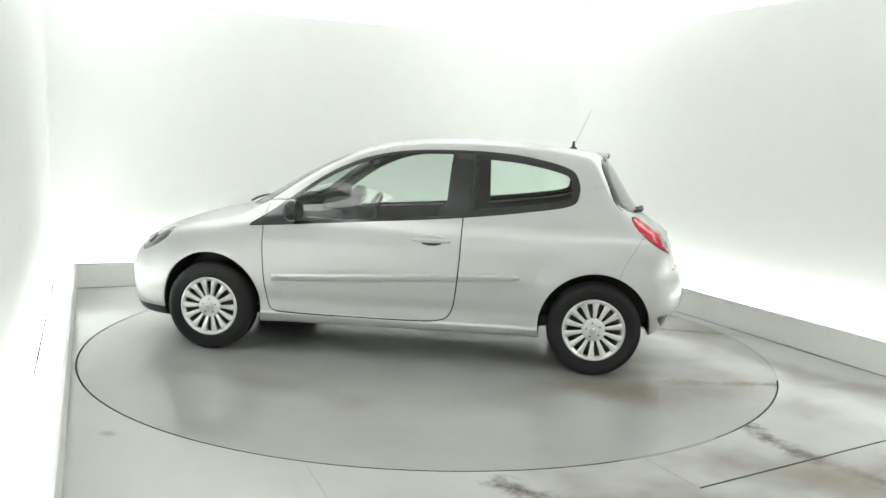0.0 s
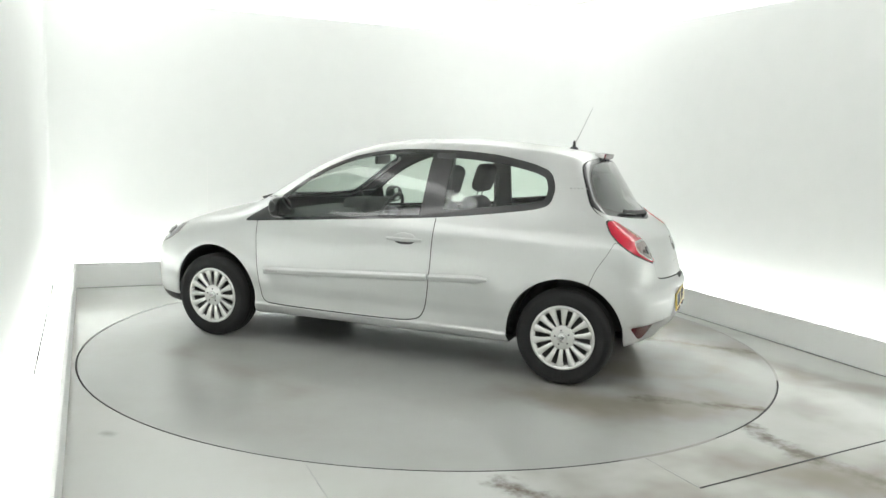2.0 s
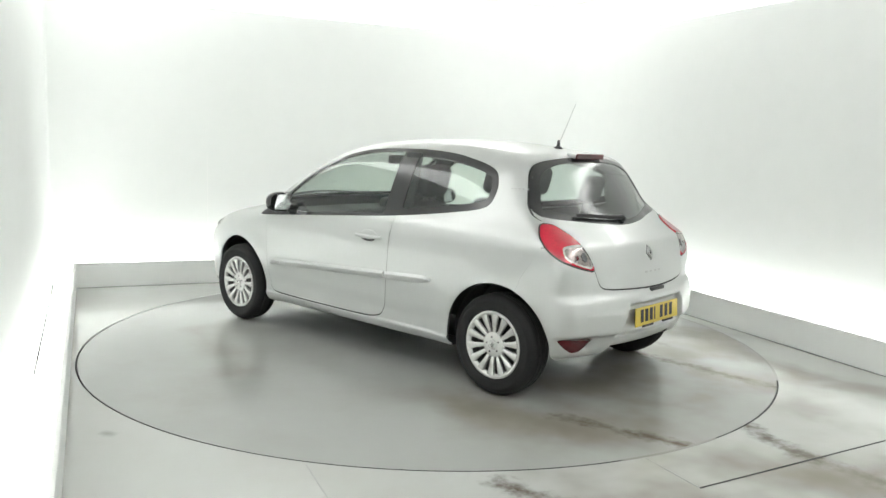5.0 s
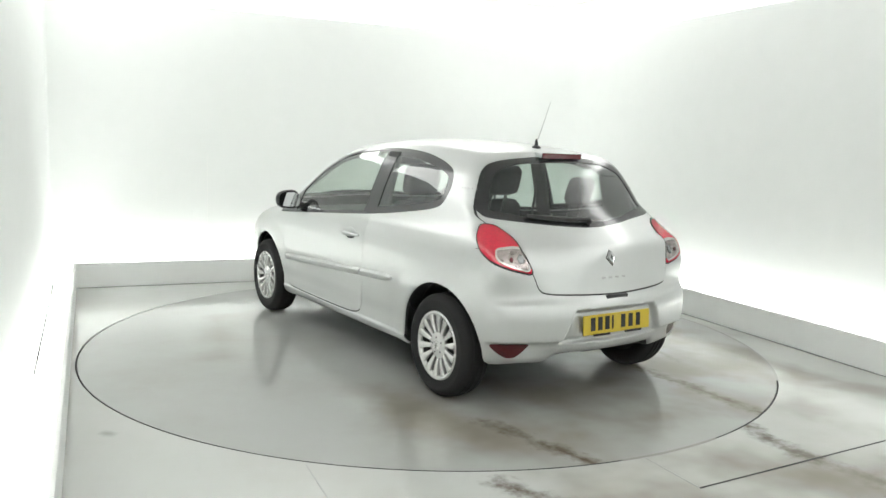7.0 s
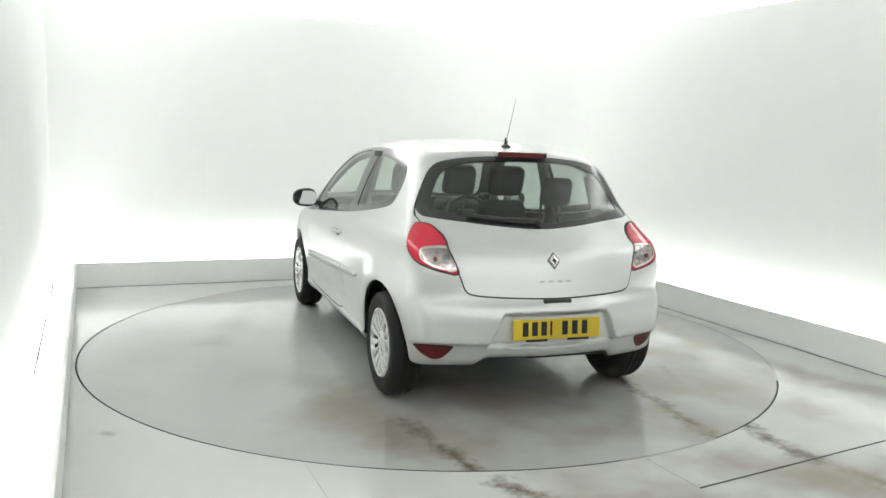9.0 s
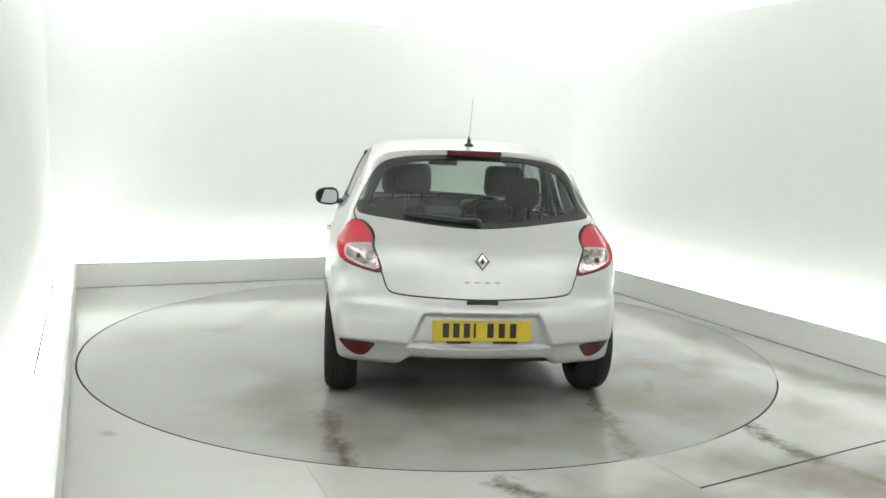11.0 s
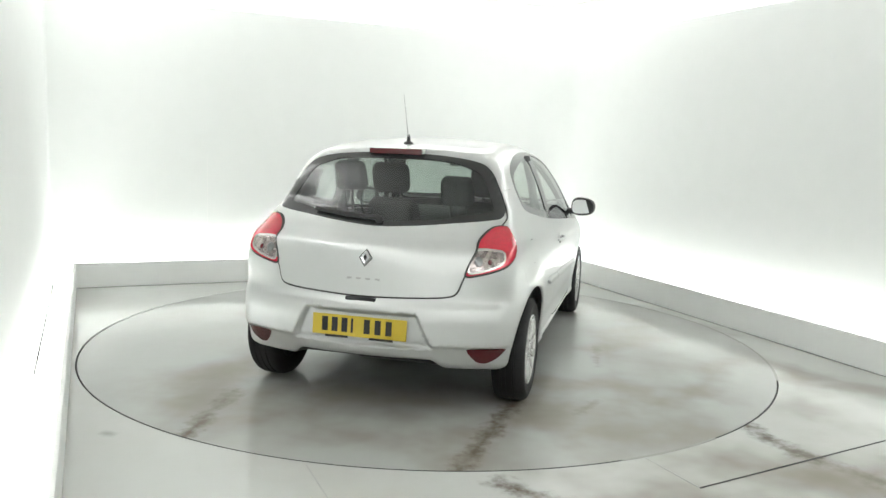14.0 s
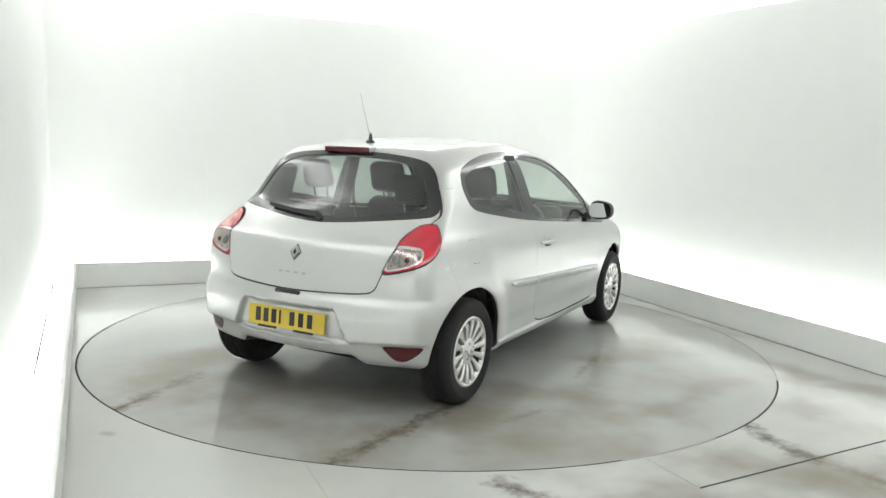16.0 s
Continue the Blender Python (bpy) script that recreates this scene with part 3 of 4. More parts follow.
LAMP = outline([(-0.520, 1.024), (-0.570, 1.030), (-0.622, 1.022), (-0.750, 0.952), (-0.830, 0.853), (-0.882, 0.757), (-0.743, 0.788), (-0.620, 0.830), (-0.547, 0.885), (-0.512, 0.95)], 2)
CLEAR = outline([(-0.625, 0.915), (-0.73, 0.925), (-0.820, 0.915), (-0.866, 0.768), (-0.735, 0.800), (-0.640, 0.842)], 2)
HEADLAMP = outline([(1.545, 0.845), (1.66, 0.812), (1.775, 0.758), (1.86, 0.675), (1.80, 0.648), (1.70, 0.688), (1.61, 0.745)], 2)
HEAD_DARK = outline([(1.735, 0.775), (1.585, 0.800), (1.61, 0.752), (1.70, 0.697), (1.80, 0.657), (1.85, 0.677), (1.80, 0.730)], 1)
REFLECTOR = outline([(0.765, 0.404), (0.550, 0.400), (0.564, 0.365), (0.606, 0.312), (0.655, 0.308), (0.715, 0.345)], 2)
FLAP = outline([(-1.17, 0.80), (-1.17, 0.93), (-1.33, 0.93), (-1.33, 0.80)], 2)


def build_wheel(car):
    """A wheel with its outer face to +y."""
    wheel = new("wheel")
    wheel.parent = car
    R, W = 0.300, 0.185
    prof = [(0.196, -0.080), (0.222, -0.090), (0.255, -0.0925), (0.278, -0.086), (0.291, -0.072), (0.2975, -0.055), (0.2985, -0.040), (0.293, -0.038), (0.293, -0.030), (0.2995, -0.028),
            (0.300, -0.006), (0.294, -0.005), (0.294, 0.005), (0.300, 0.006), (0.2995, 0.028), (0.293, 0.030), (0.293, 0.038), (0.2985, 0.040), (0.2975, 0.055), (0.291, 0.072),
            (0.278, 0.086), (0.262, 0.0915), (0.258, 0.0930), (0.252, 0.0915), (0.222, 0.090), (0.200, 0.082), (0.193, 0.074), (0.193, -0.074)]
    part("tyre", lathe(bmesh.new(), prof, 72, True), M["tyre"], wheel, "worn black rubber tyre")
    part("rim", lathe(bmesh.new(), [(0.05, 0.035), (0.16, 0.030), (0.178, 0.045), (0.192, 0.074), (0.192, -0.07), (0.17, -0.07), (0.17, 0.0), (0.05, 0.0)], 48, True), M["dark_metal"], wheel, "dark steel rim behind the cover")
    cover = part("wheel_cover", lathe(bmesh.new(), [(0.172, 0.073), (0.180, 0.083), (0.190, 0.088), (0.199, 0.086), (0.203, 0.078), (0.199, 0.070), (0.185, 0.066), (0.172, 0.066)], 72, True), M["alloy"], wheel, "silver plastic wheel cover ring")
    # hub dome and spokes
    part("hub", lathe(bmesh.new(), [(0.001, 0.087), (0.022, 0.087), (0.028, 0.084), (0.030, 0.080), (0.058, 0.079), (0.074, 0.073), (0.078, 0.062), (0.066, 0.050), (0.001, 0.050)], 48), M["alloy"], cover)
    for k in range(5):
        a = radians(72 * k + 18)
        bm = cylinder(bmesh.new(), 0.0065, 0.0055, (0.046 * math.cos(a), 0.074, 0.046 * math.sin(a)), (0.046 * math.cos(a), 0.0815, 0.046 * math.sin(a)), 8)
        part("bolt", bm, M["dark_metal"], cover)
    bm = bmesh.new()
    r0, r1 = 0.014, 0.010
    box(bm, (-r0, 0.086, -r1), (r0, 0.0885, r1), 0.002, 1, m=Matrix.Rotation(radians(45), 4, "Y"))
    part("cap_emblem", bm, M["chrome"], cover)
    spoke = None
    for k in range(14):
        bm = bmesh.new() if spoke is None else None
        if spoke is None:
            rows = []
            for r, w, y, d in ((0.065, 0.0115, 0.071, 0.018), (0.085, 0.0118, 0.077, 0.020), (0.125, 0.0150, 0.084, 0.022), (0.160, 0.0195, 0.087, 0.022), (0.182, 0.0270, 0.086, 0.018)):
                rows.append([bm.verts.new(q) for q in ((r, y - d, -w), (r, y - 0.005, -w), (r, y, -w * 0.6), (r, y, w * 0.6), (r, y - 0.005, w), (r, y - d, w))])
            for A, B in zip(rows, rows[1:]):
                for j in range(5):
                    bm.faces.new((A[j], A[j + 1], B[j + 1], B[j]))
            bmesh.ops.recalc_face_normals(bm, faces=bm.faces)
            spoke = part("spoke", bm, M["alloy"], cover)
        else:
            s = spoke.copy()
            scene.collection.objects.link(s)
            s.matrix_basis = Matrix.Rotation(2 * math.pi * k / 14, 4, "Y")
    return wheel


def copy_part(ob, m):
    """A copy of a part with its own pieces, sharing the meshes."""
    made = {}
    for o in (ob, *ob.children_recursive):
        made[o] = o.copy()
        scene.collection.objects.link(made[o])
        made[o].parent = made.get(o.parent, o.parent)
    made[ob].matrix_basis = m
    return made[ob]


def seat(car, x, y):
    """A dark cloth front seat with its headrest on two posts."""
    holder = new("front_seat")
    holder.parent = car
    holder.matrix_basis = pose(x, y, 0)
    tagged(holder, "dark cloth front seat with headrest")
    bm = box(bmesh.new(), (-0.26, -0.25, 0.36), (0.30, 0.25, 0.52), 0.06, 3)
    part("seat_cushion", bm, M["cloth"], holder)
    bm = bmesh.new()
    box(bm, (-0.07, -0.24, 0.0), (0.07, 0.24, 0.60), 0.06, 4)
    for v in bm.verts:
        k = v.co.z / 0.6
        v.co.y *= 1.0 - 0.28 * max(0.0, k - 0.45) / 0.55
        v.co.x += 0.03 * math.cos(v.co.y * 6) - 0.02
    part("backrest", bm, M["cloth"], holder, m=pose(-0.24, 0, 0.47, 0, -16, 0))
    bm = bmesh.new()
    box(bm, (-0.055, -0.135, 0.645), (0.055, 0.135, 0.865), 0.052, 4)
    part("headrest", bm, M["cloth"], holder, m=pose(-0.24, 0, 0.47, 0, -16, 0))
    for s in (-0.055, 0.055):
        part("headrest_post", cylinder(bmesh.new(), 0.006, 0.006, (0, s, 0.57), (0, s, 0.69), 8), M["chrome"], holder, m=pose(-0.24, 0, 0.47, 0, -16, 0))


def build_car():
    car = tagged(new("car"), "silver three-door hatchback parked on the turntable", "car")
    V, T = skin()

    def sel(side):
        return (lambda P: side * P[:, 1]) if side else (lambda P: np.abs(P[:, 1]))

    # wheel arches open
    for sx in (1, -1):
        V, _, T = cut(V, T, lambda P: np.maximum(np.hypot(P[:, 0] - sx * WHEEL_X, P[:, 2] - ARCH_Z[sx]) - ARCH, 0.45 - np.abs(P[:, 1])))
    # underside
    V, low, T = cut(V, T, lambda P: P[:, 2] - underside(P[:, 0], P[:, 1]) - 0.004)
    skin_part("underbody", V, low, M["black"], car, "black underside")
    lining = []

    def window(T, g, rim, name, frame_name, mat, label):
        nonlocal V
        V, inner, T = cut(V, T, lambda P: g(P) + (rim(P) if callable(rim) else rim))
        V, edge, T = cut(V, T, g)
        skin_part(name, V, inner, mat, car, label, shift=-0.003)
        skin_part(frame_name, V, edge, M["gloss_black"], car, thick=0.012)
        return T

    for side in (1, -1):
        def gs(P, off=0.0):
            return np.maximum(SIDE_GLASS(P[:, 0], P[:, 2]), 0.35 - side * P[:, 1])
        V, dlo, T = cut(V, T, gs)
        front_edge = lambda P: -(P[:, 0] + 0.300 + 0.02 * (P[:, 2] - 0.97) / 0.4)
        V, pane, rest = cut(V, dlo, lambda P: np.maximum(np.maximum(SIDE_GLASS(P[:, 0], P[:, 2]) + 0.020, front_edge(P)), P[:, 0] - 0.72))
        skin_part("door_window", V, pane, M["glass"], car, "clear door window", shift=-0.004)
        V, pane, rest = cut(V, rest, lambda P: np.maximum(SIDE_GLASS(P[:, 0], P[:, 2]) + 0.044, P[:, 0] + 0.45 + 0.04 * (P[:, 2] - 0.97)))
        skin_part("quarter_window", V, pane, M["glass"], car, "fixed rear side window", shift=-0.004)
        skin_part("window_surround", V, rest, M["gloss_black"], car, "black window surround and pillar", thick=0.012)
    T = window(T, lambda P: np.maximum(SCREEN(P[:, 0], P[:, 1]), 0.90 - P[:, 2]), 0.025, "windscreen", "windscreen_surround", M["glass"], "clear raked windscreen")
    T = window(T, lambda P: np.maximum(REAR_GLASS(P[:, 1], P[:, 2]) - 0.011 * step(1.045, 1.09, P[:, 2]), P[:, 0] + 1.0), lambda P: 0.026 + 0.03 * step(0.30, 0.60, np.abs(P[:, 1])), "rear_window", "rear_window_surround", M["rear_glass"], "tinted rear window")
    # lamps
    for side in (1, -1):
        across = lambda P: (P[:, 0] + bulge(P[:, 1], P[:, 2]) + side * P[:, 1]) / 1.41421
        lamp_at = lambda P: np.maximum(LAMP(across(P), P[:, 2]), np.maximum(P[:, 0] + 1.2, 0.3 - side * P[:, 1]))
        V, lens, T = cut(V, T, lambda P: lamp_at(P) + 0.010)
        V, ring, T = cut(V, T, lamp_at)
        clear_at = lambda P: CLEAR(across(P), P[:, 2])
        V, white, red = cut(V, lens, lambda P: clear_at(P) + 0.006)
        V, inner, white = cut(V, white, lambda P: clear_at(P) + 0.016)
        lamp = skin_part("tail_light", V, red, M["red"], car, "red wrap-round tail light lens", shift=0.004, thick=0.02)
        skin_part("clear_lens", V, white, M["clear"], lamp, "clear reversing and indicator lens", shift=0.002, thick=0.015)
        skin_part("lamp_reflector", V, inner, M["lamp_inner"], lamp, "mottled silver reflector behind the clear lens", shift=-0.002, thick=0.01)
        skin_part("lamp_seal", V, ring, M["gap"], lamp, shift=-0.004)
        for zb, yb, rb, mb in ((0.852, 0.592, 0.022, "lamp_grey"), (0.850, 0.650, 0.011, "dark_red")):
            q, nrm = on_skin(y=side * yb, z=zb, way=(-1, 0, 0), far=2.4)
            bm = bmesh.new()
            bmesh.ops.create_uvsphere(bm, u_segments=16, v_segments=8, radius=rb)
            bmesh.ops.scale(bm, vec=(1, 1.25, 0.14), verts=bm.verts)
            part("bulb_reflector", bm, M[mb], lamp, m=Matrix.Translation(q + nrm * (0.001 if mb == "lamp_grey" else 0.004)) @ nrm.to_track_quat("Z", "Y").to_matrix().to_4x4())
        head_at = lambda P: np.maximum(HEADLAMP(P[:, 0], P[:, 2]), 0.3 - side * P[:, 1])
        V, lens, T = cut(V, T, lambda P: head_at(P) + 0.004)
        V, ring, T = cut(V, T, head_at)
        V, bezel, lens = cut(V, lens, lambda P: HEAD_DARK(P[:, 0], P[:, 2]))
        lamp = skin_part("headlight", V, lens, M["clear"], car, "clear headlight with dark inner bezel", thick=0.01)
        skin_part("bezel", V, bezel, M["lamp_grey"], lamp, "dark grey inner bezel", shift=-0.003, thick=0.01)
        skin_part("lamp_seal", V, ring, M["gap"], lamp, shift=-0.004)
        q, nrm = on_skin(x=1.762, z=0.735, way=(0, side, 0), far=1.2)
        bm = bmesh.new()
        bmesh.ops.create_uvsphere(bm, u_segments=20, v_segments=10, radius=0.045)
        bmesh.ops.scale(bm, vec=(1, 1, 0.2), verts=bm.verts)
        part("projector", bm, M["alloy"], lamp, m=Matrix.Translation(q + nrm * 0.004) @ nrm.to_track_quat("Z", "Y").to_matrix().to_4x4())
        bm = bmesh.new()
        bmesh.ops.create_uvsphere(bm, u_segments=16, v_segments=8, radius=0.020)
        bmesh.ops.scale(bm, vec=(1, 1, 0.3), verts=bm.verts)
        part("projector_lens", bm, M["lamp_grey"], lamp, m=Matrix.Translation(q + nrm * 0.010) @ nrm.to_track_quat("Z", "Y").to_matrix().to_4x4())
        ref_at = lambda P: np.maximum(REFLECTOR(side * P[:, 1], P[:, 2]), P[:, 0] + 1.3)
        V, lens, T = cut(V, T, ref_at)
        skin_part("reflector", V, lens, M["dark_red"], car, "dark red bumper reflector", shift=-0.002, thick=0.01)

    def panel(T, g, name, label="", width=0.0028):
        """Takes a panel out of the skin with a dark gap round it."""
        nonlocal V
        V, inner, T = cut(V, T, lambda P: g(P) + width)
        V, edge, T = cut(V, T, lambda P: g(P) - width)
        ob = skin_part(name, V, inner, M["paint"], car, label, thick=0.012)
        for piece in pieces(edge):
            skin_part("panel_gap", V, piece, M["gap"], ob, shift=-0.006)
        lining.append(inner)
        return T, ob

    T, tailgate = panel(T, lambda P: np.maximum(TAILGATE(P[:, 1], P[:, 2]), P[:, 0] + 1.0), "tailgate", "silver tailgate", 0.0045)
    doors = {}
    for side in (1, -1):
        T, doors[side] = panel(T, lambda P: np.maximum(DOOR(P[:, 0], P[:, 2]), 0.4 - side * P[:, 1]), "door", "long silver door", 0.0042)
    T, _ = panel(T, lambda P: np.maximum(FLAP(P[:, 0], P[:, 2]), 0.4 + P[:, 1]), "fuel_flap", "", 0.0012)
    bump_line = curve((0.0, -1.42), (0.45, -1.42), (0.60, -1.425), (0.72, -1.46), (0.83, -1.525), (1.2, -1.70))
    T, bumper = panel(T, lambda P: np.maximum(P[:, 0] - bump_line(P[:, 2]), P[:, 2] - 0.90), "rear_bumper", "silver rear bumper", 0.0016)
    V, lip, T = cut(V, T, lambda P: np.maximum(1.52 - P[:, 0], P[:, 2] - 0.262 - 0.03 * (P[:, 0] - 1.6)))
    skin_part("front_lip", V, lip, M["black"], car, "black lower front lip", thick=0.01)
    nose_line = curve((0.0, 1.58), (0.55, 1.60), (0.70, 1.72), (0.80, 1.95), (1.0, 2.1))
    T, nose = panel(T, lambda P: nose_line(P[:, 2]) - P[:, 0], "front_bumper", "silver front bumper", 0.0016)
    T, bonnet = panel(T, lambda P: np.maximum(np.maximum(np.abs(P[:, 1]) - 0.70 + 0.10 * (P[:, 0] - 1.1), 1.185 - 0.30 * P[:, 1] ** 2 - P[:, 0]), 0.70 - P[:, 2]), "bonnet", "silver bonnet", 0.0022)
    skin_part("body", V, T, M["paint"], car, "silver body shell", thick=0.012)
    lining.append(T)
    skin_part("cabin_lining", V, np.concatenate(lining), M["lining"], car, "dark cabin lining", shift=-0.03)

    # arch liners and inner tubs
    for sx in (1, -1):
        for side in (1, -1):
            bm = bmesh.new()
            pr = [(ARCH + 0.003, 0.0), (ARCH + 0.012, 0.0), (ARCH + 0.012, -0.30), (0.02, -0.30), (0.02, -0.285), (ARCH, -0.285), (ARCH, -0.02)]
            lathe(bm, pr, 48, True)
            bmesh.ops.bisect_plane(bm, geom=bm.verts[:] + bm.edges[:] + bm.faces[:], plane_co=(0, 0, -0.10 if sx > 0 else -0.01), plane_no=(0, 0, -1), clear_outer=True)
            part("arch_liner", bm, M["black"], car, m=pose(sx * WHEEL_X, side * (0.765 if sx > 0 else 0.735), ARCH_Z[sx]) @ Matrix.Diagonal((1, side, 1, 1)))
    bm = box(bmesh.new(), (-0.92, -0.60, 0.215), (1.6, 0.60, 0.28), 0.03, 2)
    part("floor_pan", bm, M["black"], car)
    bm = tube(bmesh.new(), [(-1.25, -0.5, 0.24), (-1.29, -0.2, 0.22), (-1.29, 0.2, 0.22), (-1.25, 0.5, 0.24)], 0.035, 10)
    part("rear_axle", bm, M["dark_metal"], car)
    bm = tube(bmesh.new(), [(0.6, -0.1, 0.17), (-0.6, -0.15, 0.17), (-1.3, -0.3, 0.20), (-1.55, -0.38, 0.29), (-1.70, -0.40, 0.31)], 0.024, 10)
    part("exhaust_pipe", bm, M["dark_metal"], car)
    bm = box(bmesh.new(), (-1.72, -0.45, 0.265), (-1.50, 0.10, 0.37), 0.045, 3)
    part("silencer", bm, M["dark_metal"], car)

    # wheels
    wheel = build_wheel(car)
    wheel.matrix_basis = pose(WHEEL_X, WHEEL_Y - 0.047, WHEEL_Z)
    copy_part(wheel, pose(-WHEEL_X, WHEEL_Y - 0.075, WHEEL_Z, 0, 11, 0))
    copy_part(wheel, pose(WHEEL_X, -WHEEL_Y + 0.047, WHEEL_Z, 0, 20, 180))
    copy_part(wheel, pose(-WHEEL_X, -WHEEL_Y + 0.075, WHEEL_Z, 0, 5, 180))

    # rub strips, handles, mirrors
    for side in (1, -1):
        strip_front = None
        for x0, x1, owner in ((0.845, -0.390, doors[side]), (-0.408, -0.80, car)):
            bm = bmesh.new()
            rows = []
            n = 16
            for k in range(n + 1):
                x = x0 + (x1 - x0) * k / n
                zc = 0.525 + (0.83 - x) * 0.0555
                q, _ = on_skin(x=x, z=zc, way=(0, side, 0), far=1.2)
                hh = 0.023 * min(1.0, 0.35 + 1.2 * abs(x - (x1 if x1 < -0.5 else x0 + 9)) / 0.12)
                rows.append([bm.verts.new((x, q.y + side * o, zc + dz)) for o, dz in ((-0.01, -hh), (0.010, -hh), (0.019, -hh * 0.5), (0.020, hh * 0.4), (0.010, hh), (-0.01, hh))])
            for A, B in zip(rows, rows[1:]):
                for j in range(5):
                    bm.faces.new((A[j], A[j + 1], B[j + 1], B[j]))
            bm.faces.new(rows[0])
            bm.faces.new(rows[-1][::-1])
            bmesh.ops.recalc_face_normals(bm, faces=bm.faces)
            strip = part("rub_strip", bm, M["paint"], owner, "body-coloured side rubbing strip")
            strip_front = strip if x0 > 0 else strip_front
        q, _ = on_skin(x=0.775, z=0.529, way=(0, side, 0), far=1.2)
        part("strip_badge", box(bmesh.new(), (0.725, side * 0.002 - 0.003, -0.009), (0.825, side * 0.002 + 0.003, 0.009), 0.002, 1), M["mast"], strip_front, m=pose(0, q.y + side * 0.0185, 0.529))
        # handle: cup, grip
        hx, hz = -0.225, 0.828
        q, nrm = on_skin(x=hx, z=hz, way=(0, side, 0), far=1.2)
        bm = bmesh.new()
        bmesh.ops.create_uvsphere(bm, u_segments=24, v_segments=12, radius=1.0)
        for v in bm.verts:
            v.co = Vector((v.co.x * 0.085, v.co.y * 0.007, v.co.z * 0.043))
        handle = part("door_handle", bm, M["paint"], doors[side], "body-coloured pull handle", m=Matrix.Translation(q))
        # shade in the cup below the grip, put in as a dark flattened ellipsoid
        bm = bmesh.new()
        bmesh.ops.create_uvsphere(bm, u_segments=20, v_segments=10, radius=1.0)
        for v in bm.verts:
            v.co = Vector((v.co.x * 0.070, v.co.y * 0.004 + side * 0.0055, v.co.z * 0.022 - 0.012))
        part("handle_recess", bm, M["dark_metal"], handle)
        bm = bmesh.new()
        rows = []
        for k in range(13):
            s = k / 12 * 2 - 1
            lift = 0.034 - 0.026 * s * s
            hh = 0.014 * (1 - 0.45 * s * s)
            rows.append([bm.verts.new((s * 0.125, side * (lift + o), dz * hh)) for o, dz in ((-0.010, -0.9), (0.0, -1), (0.006, -0.4), (0.006, 0.5), (0.0, 1), (-0.010, 0.9))])
        for A, B in zip(rows, rows[1:]):
            for j in range(6):
                bm.faces.new((A[j], A[(j + 1) % 6], B[(j + 1) % 6], B[j]))
        bm.faces.new(rows[0])
        bm.faces.new(rows[-1][::-1])
        bmesh.ops.recalc_face_normals(bm, faces=bm.faces)
        part("grip", bm, M["paint"], handle)
        # mirror: arm, housing, glass
        bm = bmesh.new()
        box(bm, (0.66, side * 0.74 if side > 0 else -0.86, 0.925), (0.75, 0.86 if side > 0 else -0.74, 0.965), 0.012, 2)
        mirror = part("door_mirror", bm, M["black"], doors[side], "black door mirror on a short arm")
        bm = bmesh.new()
        bmesh.ops.create_uvsphere(bm, u_segments=28, v_segments=18, radius=1.0, matrix=Matrix.Rotation(radians(90), 4, "Y"))
        for v in bm.verts:
            q = v.co.copy()
            soft = lambda a, e: math.copysign(abs(a) ** e, a)
            v.co = Vector((max(soft(q.x, 0.8) * 0.052, -0.030), soft(q.y, 0.75) * 0.098, soft(q.z, 0.75) * 0.074))
            k = (v.co.x + 0.030) / 0.082
            v.co.y *= 1 - 0.15 * k * k
            v.co.z *= 1 - 0.15 * k * k
            v.co.z *= 1 + 0.12 * (-side * v.co.y) / 0.1
        part("housing", bm, M["gloss_black"], mirror, "rounded mirror housing", m=pose(0.690, side * 0.915, 0.985, 0, 0, side * 10))
        bm = bmesh.new()
        ring = []
        for k in range(28):
            a = 2 * math.pi * k / 28
            cy, cz = math.cos(a), math.sin(a)
            ring.append((math.copysign(abs(cy) ** 0.65, cy) * 0.080, math.copysign(abs(cz) ** 0.65, cz) * 0.054 * (1 - 0.12 * side * cy)))
        back, front = [bm.verts.new((0.004, y, z)) for y, z in ring], [bm.verts.new((-0.004, y, z)) for y, z in ring]
        bm.faces.new(front[::-1])
        for k in range(28):
            bm.faces.new((back[k], back[(k + 1) % 28], front[(k + 1) % 28], front[k]))
        bmesh.ops.recalc_face_normals(bm, faces=bm.faces)
        part("mirror_glass", bm, M["mirror"], mirror, m=pose(0.652, side * 0.909, 0.985, 0, 6, -side * 8))

    # aerial
    q, nrm = on_skin(x=-1.115, y=0.0, way=(0, 0, 1), far=2.0)
    bm = bmesh.new()
    lathe(bm, [(0.001, 0.0), (0.030, 0.0), (0.026, 0.014), (0.012, 0.022), (0.009, 0.05), (0.006, 0.060), (0.001, 0.062)], 20)
    aerial = part("aerial", bm, M["black"], car, "black roof aerial with thin mast", m=Matrix.Translation(q - Vector((0, 0, 0.004))) @ pose(0, 0, 0, 90, 0, 0))
    bm = tube(bmesh.new(), [(0, 0.03, 0), (-0.055, 0.15, 0), (-0.115, 0.29, 0)], [0.0030, 0.0022, 0.0014], 8)
    part("mast", bm, M["mast"], aerial)

    # high brake light
    bm = box(bmesh.new(), (-0.035, -0.163, -0.016), (0.03, 0.163, 0.011), 0.006, 2)
    bl = part("high_brake_light", bm, M["paint"], tailgate, "dark red high brake light under the roof edge", m=pose(-1.322, 0, 1.407, 0, -10, 0))
    part("lens", box(bmesh.new(), (-0.043, -0.158, -0.019), (-0.033, 0.158, 0.015), 0.004, 1), M["dark_red"], bl)

    # rear wiper lying on the glass
    pts = []
